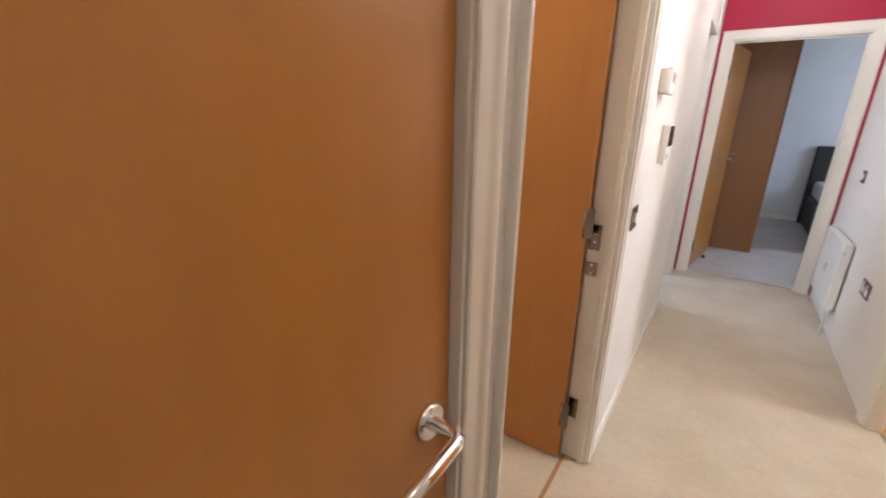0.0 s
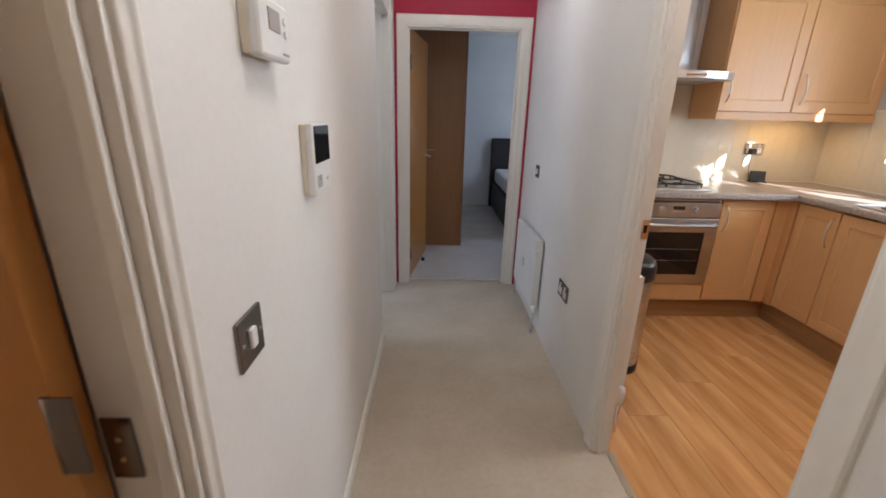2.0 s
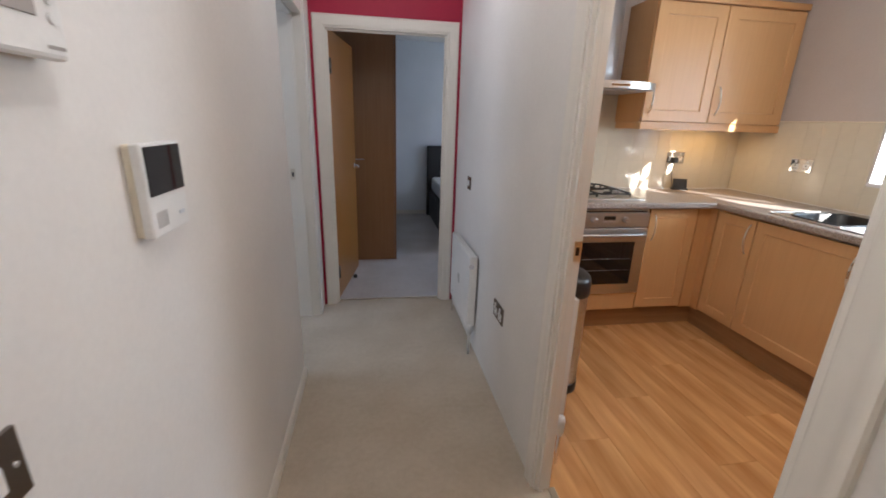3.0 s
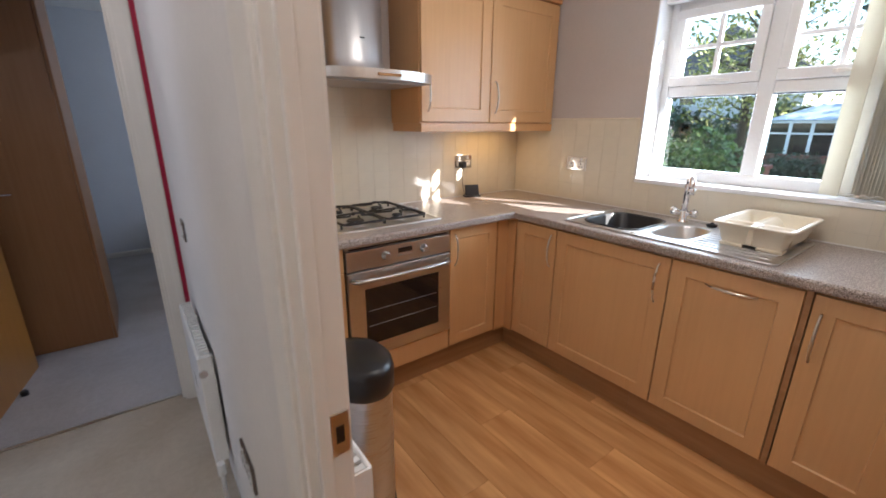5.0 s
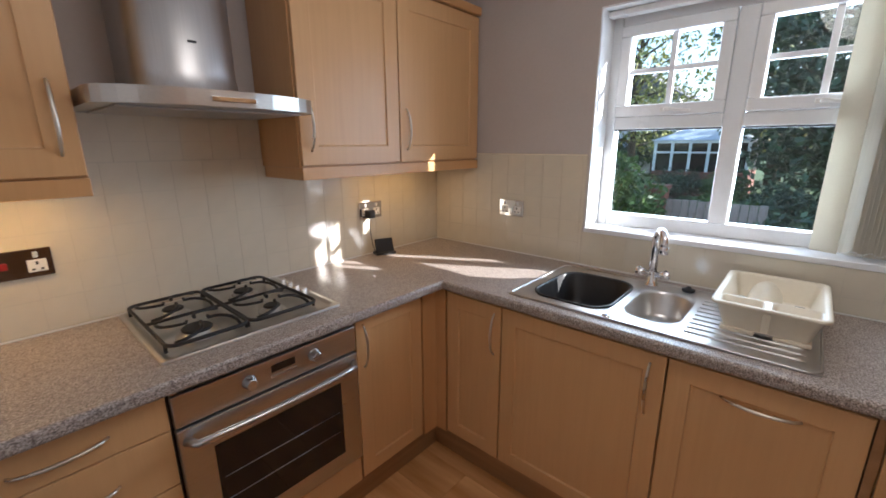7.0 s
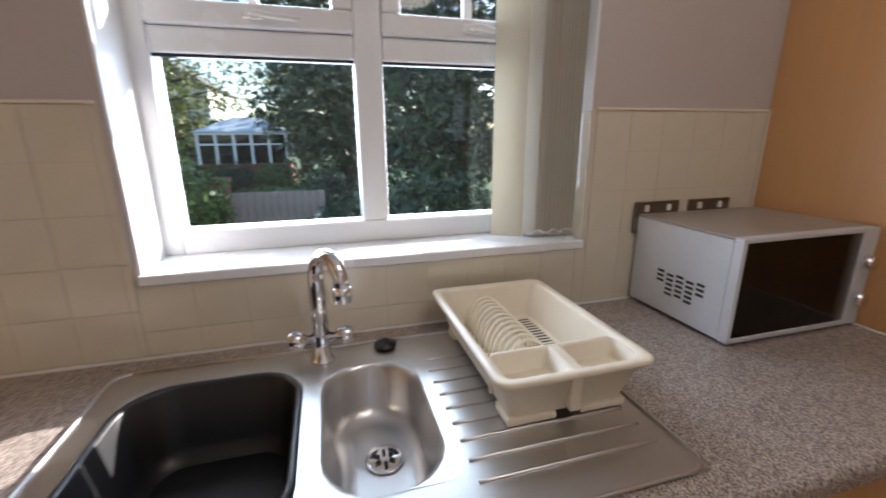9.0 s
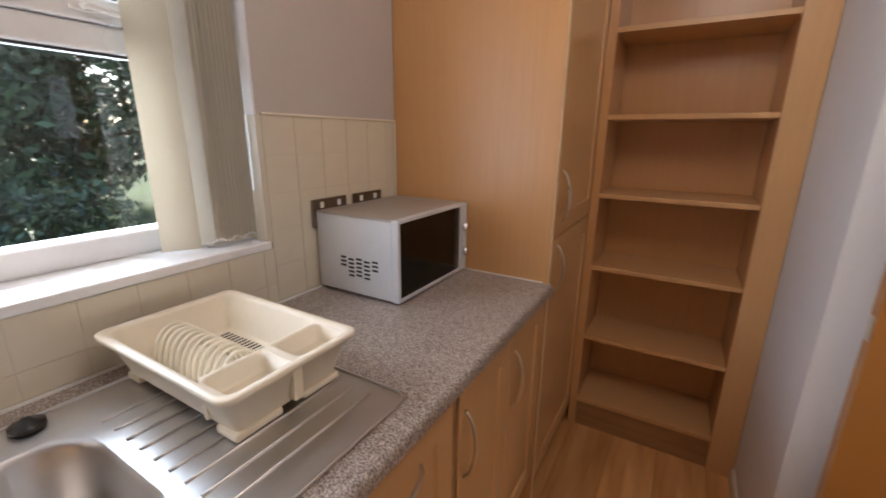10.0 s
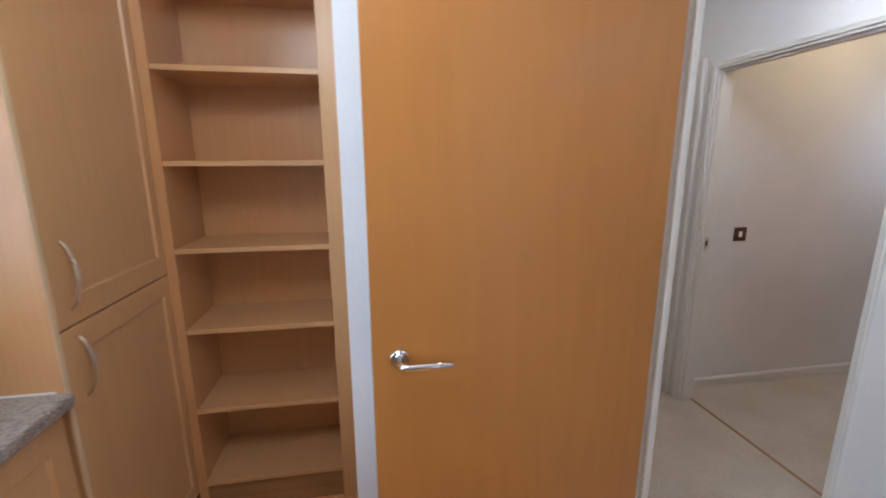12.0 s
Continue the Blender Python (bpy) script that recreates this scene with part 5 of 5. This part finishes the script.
# house beyond
hs = thing("house", "pale rendered house with a tiled gable roof beyond the garden", "house", pose(34, 13.5, GZ))
bm = boxes((-3, -4, 0, 4, 4, 4.8))
part("wall", bm, RENDERED, hs)
bm = bmesh.new()
pr = [bm.verts.new(p) for p in ((-3.3, -4.3, 4.8), (-3.3, 4.3, 4.8), (-3.3, 0, 7.6), (4.3, -4.3, 4.8), (4.3, 4.3, 4.8), (4.3, 0, 7.6))]
for f in ((0, 1, 2), (3, 5, 4), (0, 2, 5, 3), (1, 4, 5, 2), (0, 3, 4, 1)):
    bm.faces.new([pr[i] for i in f])
part("roof", bm, ROOFTILE, hs)
for wy in (-2.2, 2.0):
    for wz in (0.9, 3.1):
        w = part("window", boxes((-3.06, wy - 0.6, wz, -3.0, wy + 0.6, wz + 1.2)), UPVC, hs)
        part("pane", boxes((-3.075, wy - 0.5, wz + 0.1, -3.062, wy + 0.5, wz + 1.1)), DARKGLASS, w)

bush(9.4, 5.7, 2.0, 1.9, LEAF_MID, "leafy green shrub in front of the fence", 11, 4000)
bush(9.6, 7.4, 2.2, 2.4, LEAF_MID, "tall leafy green shrub by the fence", 12, 4000)
bush(8.6, 2.5, 1.7, 1.0, LEAF_DARK, "dark low garden shrub", 13, 3000)
bush(9.6, 1.3, 2.0, 1.1, LEAF_DARK, "dark low garden shrub", 14, 3000)
bush(11.6, 4.1, 1.4, 0.9, LEAF_MID, "small green shrub on the lawn", 15, 2000)
bush(18.6, 4.9, 1.7, 0.85, LEAF_MID, "low green shrub before the conservatory", 17, 2200)
bush(18.3, 6.4, 1.9, 0.9, LEAF_DARK, "dark low shrub before the conservatory", 18, 2200)
bush(12.4, 3.1, 1.6, 1.0, LEAF_DARK, "dark rounded shrub on the lawn", 16, 2500)
tree("tree", 19.5, 2.2, 8.5, 3.4, LEAF_DARK, "large dark evergreen tree behind the lawn", 21, 0.06, 16000, 0.14)
tree("tree", 16.0, -1.4, 8.0, 3.2, LEAF_DARK, "large dark evergreen tree behind the lawn", 22, 0.06, 16000, 0.14)
tree("tree", 13.5, -4.8, 7.0, 2.8, LEAF_DARK, "dark evergreen tree in the garden", 23, 0.08, 9000, 0.14)
tree("tree", 24.0, 9.8, 8.0, 3.0, LEAF_GOLD, "yellow-green autumn tree beyond the conservatory", 24, 0.25, 4200, 0.12)
tree("tree", 27.0, 4.2, 9.0, 3.6, LEAF_GOLD, "yellow-green tree behind the conservatory", 25, 0.2, 4800, 0.13)
tree("tree", 17.0, 12.5, 7.5, 2.6, LEAF_MID, "green tree near the pale house", 26, 0.25, 7000, 0.12)
hd = thing("hedge", "tall dark hedge across the far side of the lawn", "hedge", pose(30, -6, GZ))
blobs = [(random.uniform(-1, 1), y, random.uniform(0.6, 2.6), random.uniform(0.9, 1.5)) for y in np.arange(-22, 26, 0.8)]
leaf_cloud("leaves", blobs, 14000, 0.2, LEAF_DARK, hd, 31)
bm = bmesh.new()
for y in np.arange(-22, 26, 1.6):
    tube(bm, [(0, y, 0), (0.1, y + 0.1, 2.2)], [0.08, 0.03], 6)
part("stems", bm, BARK, hd)

# ---- small pieces of the setting ----
grout = structure("tiled_splashback_north", boxes((KW + 0.006, KN - 0.004, 0.913, KE - 0.002, KN - 0.0005, 1.43), (1.692, KN - 0.004, 1.43, 2.30, KN - 0.0005, 1.60)), GROUT, "cream ceramic wall tiles behind the hob", "tiles")
grout_e = structure("tiled_splashback_east", boxes((KE - 0.004, 1.907, 0.913, KE - 0.0005, 2.478, 1.43), (KE - 0.004, 2.478, 0.913, KE - 0.0005, 3.538, 1.074), (KE - 0.004, 3.538, 0.913, KE - 0.0005, KN - 0.004, 1.43)), GROUT, "cream ceramic wall tiles behind the sink", "tiles")
TW = 0.1025
structure("trim_tile_edge", boxes((KE - 0.010, 1.908, 1.4305, KE - 0.0005, 2.478, 1.437), (KE - 0.010, 3.54, 1.4305, KE - 0.0005, KN - 0.012, 1.437),
                                  (KE - 0.010, 1.9075, 0.918, KE - 0.006, 1.914, 1.430), bevel=0.002), CREAM, "cream edging bead round the wall tiles", "trim")
tile_meshes = {}


def tile_mesh(w, h):
    key = (round(w, 3), round(h, 3))
    if key not in tile_meshes:
        bm = bmesh.new()
        bridge(bm, [[(0, 0, 0), (w, 0, 0), (w, 0, h), (0, 0, h)], [(0, -0.0012, 0), (w, -0.0012, 0), (w, -0.0012, h), (0, -0.0012, h)],
                    [(0.0008, -0.0013, 0.0008), (w - 0.0008, -0.0013, 0.0008), (w - 0.0008, -0.0013, h - 0.0008), (0.0008, -0.0013, h - 0.0008)]], True, False)
        tile_meshes[key] = mesh_of("tile", bm, TILE)
    return tile_meshes[key]


def tile_field(parent, u0, u1, z0, z1, place):
    z = z1
    while z > z0 + 0.012:
        zb = max(z - TW, z0)
        u = u0
        while u < u1 - 0.012:
            ub = min(u + TW, u1)
            t = new("tile", tile_mesh(ub - u - 0.0014, z - zb - 0.0014))
            t.parent = parent
            t.matrix_basis = place(u, zb)
            u = ub
        z = zb


def tile_n(u, z):
    return pose(u + 0.001, KN - 0.004, z + 0.001, random.uniform(-.12, .12), 0, random.uniform(-.12, .12))


def tile_e(u, z):
    # u counts from the north corner southwards
    return pose(KE - 0.004, KN - u - 0.001, z + 0.001, random.uniform(-.12, .12), 0, -90 + random.uniform(-.12, .12))


tile_field(grout, KW + 0.008, KE - 0.010, 0.917, 1.43, tile_n)
tile_field(grout, 1.70, 2.298, 1.432, 1.60, tile_n)
tile_field(grout_e, 0.010, KN - 3.54, 0.917, 1.43, tile_e)
tile_field(grout_e, KN - 3.536, KN - 2.48, 0.917, 1.074, tile_e)
tile_field(grout_e, KN - 2.476, KN - 1.92, 0.917, 1.43, tile_e)

# laminate planks, running north
pw = 0.192
plank_meshes = {}
col = 0
x = 1.203
while x < 2.86:
    xb = min(x + pw, 2.86)
    y = 1.02 - (col * 0.47) % 1.2
    while y < KN - 0.42:
        ya, yb = max(y, 1.02), min(y + 1.2, KN - 0.40)
        if yb - ya > 0.03:
            key = (round(xb - x, 3), round(yb - ya, 3))
            if key not in plank_meshes:
                plank_meshes[key] = mesh_of("plank", boxes((0, 0, -0.004, xb - x - 0.0012, yb - ya - 0.0012, 0.002), bevel=0.0012), PLANK)
            p = new("plank", plank_meshes[key])
            p.parent = kitchen_floor
            p.location = (x, ya, random.uniform(-0.0002, 0.0002))
        y += 1.2
    x = xb
    col += 1
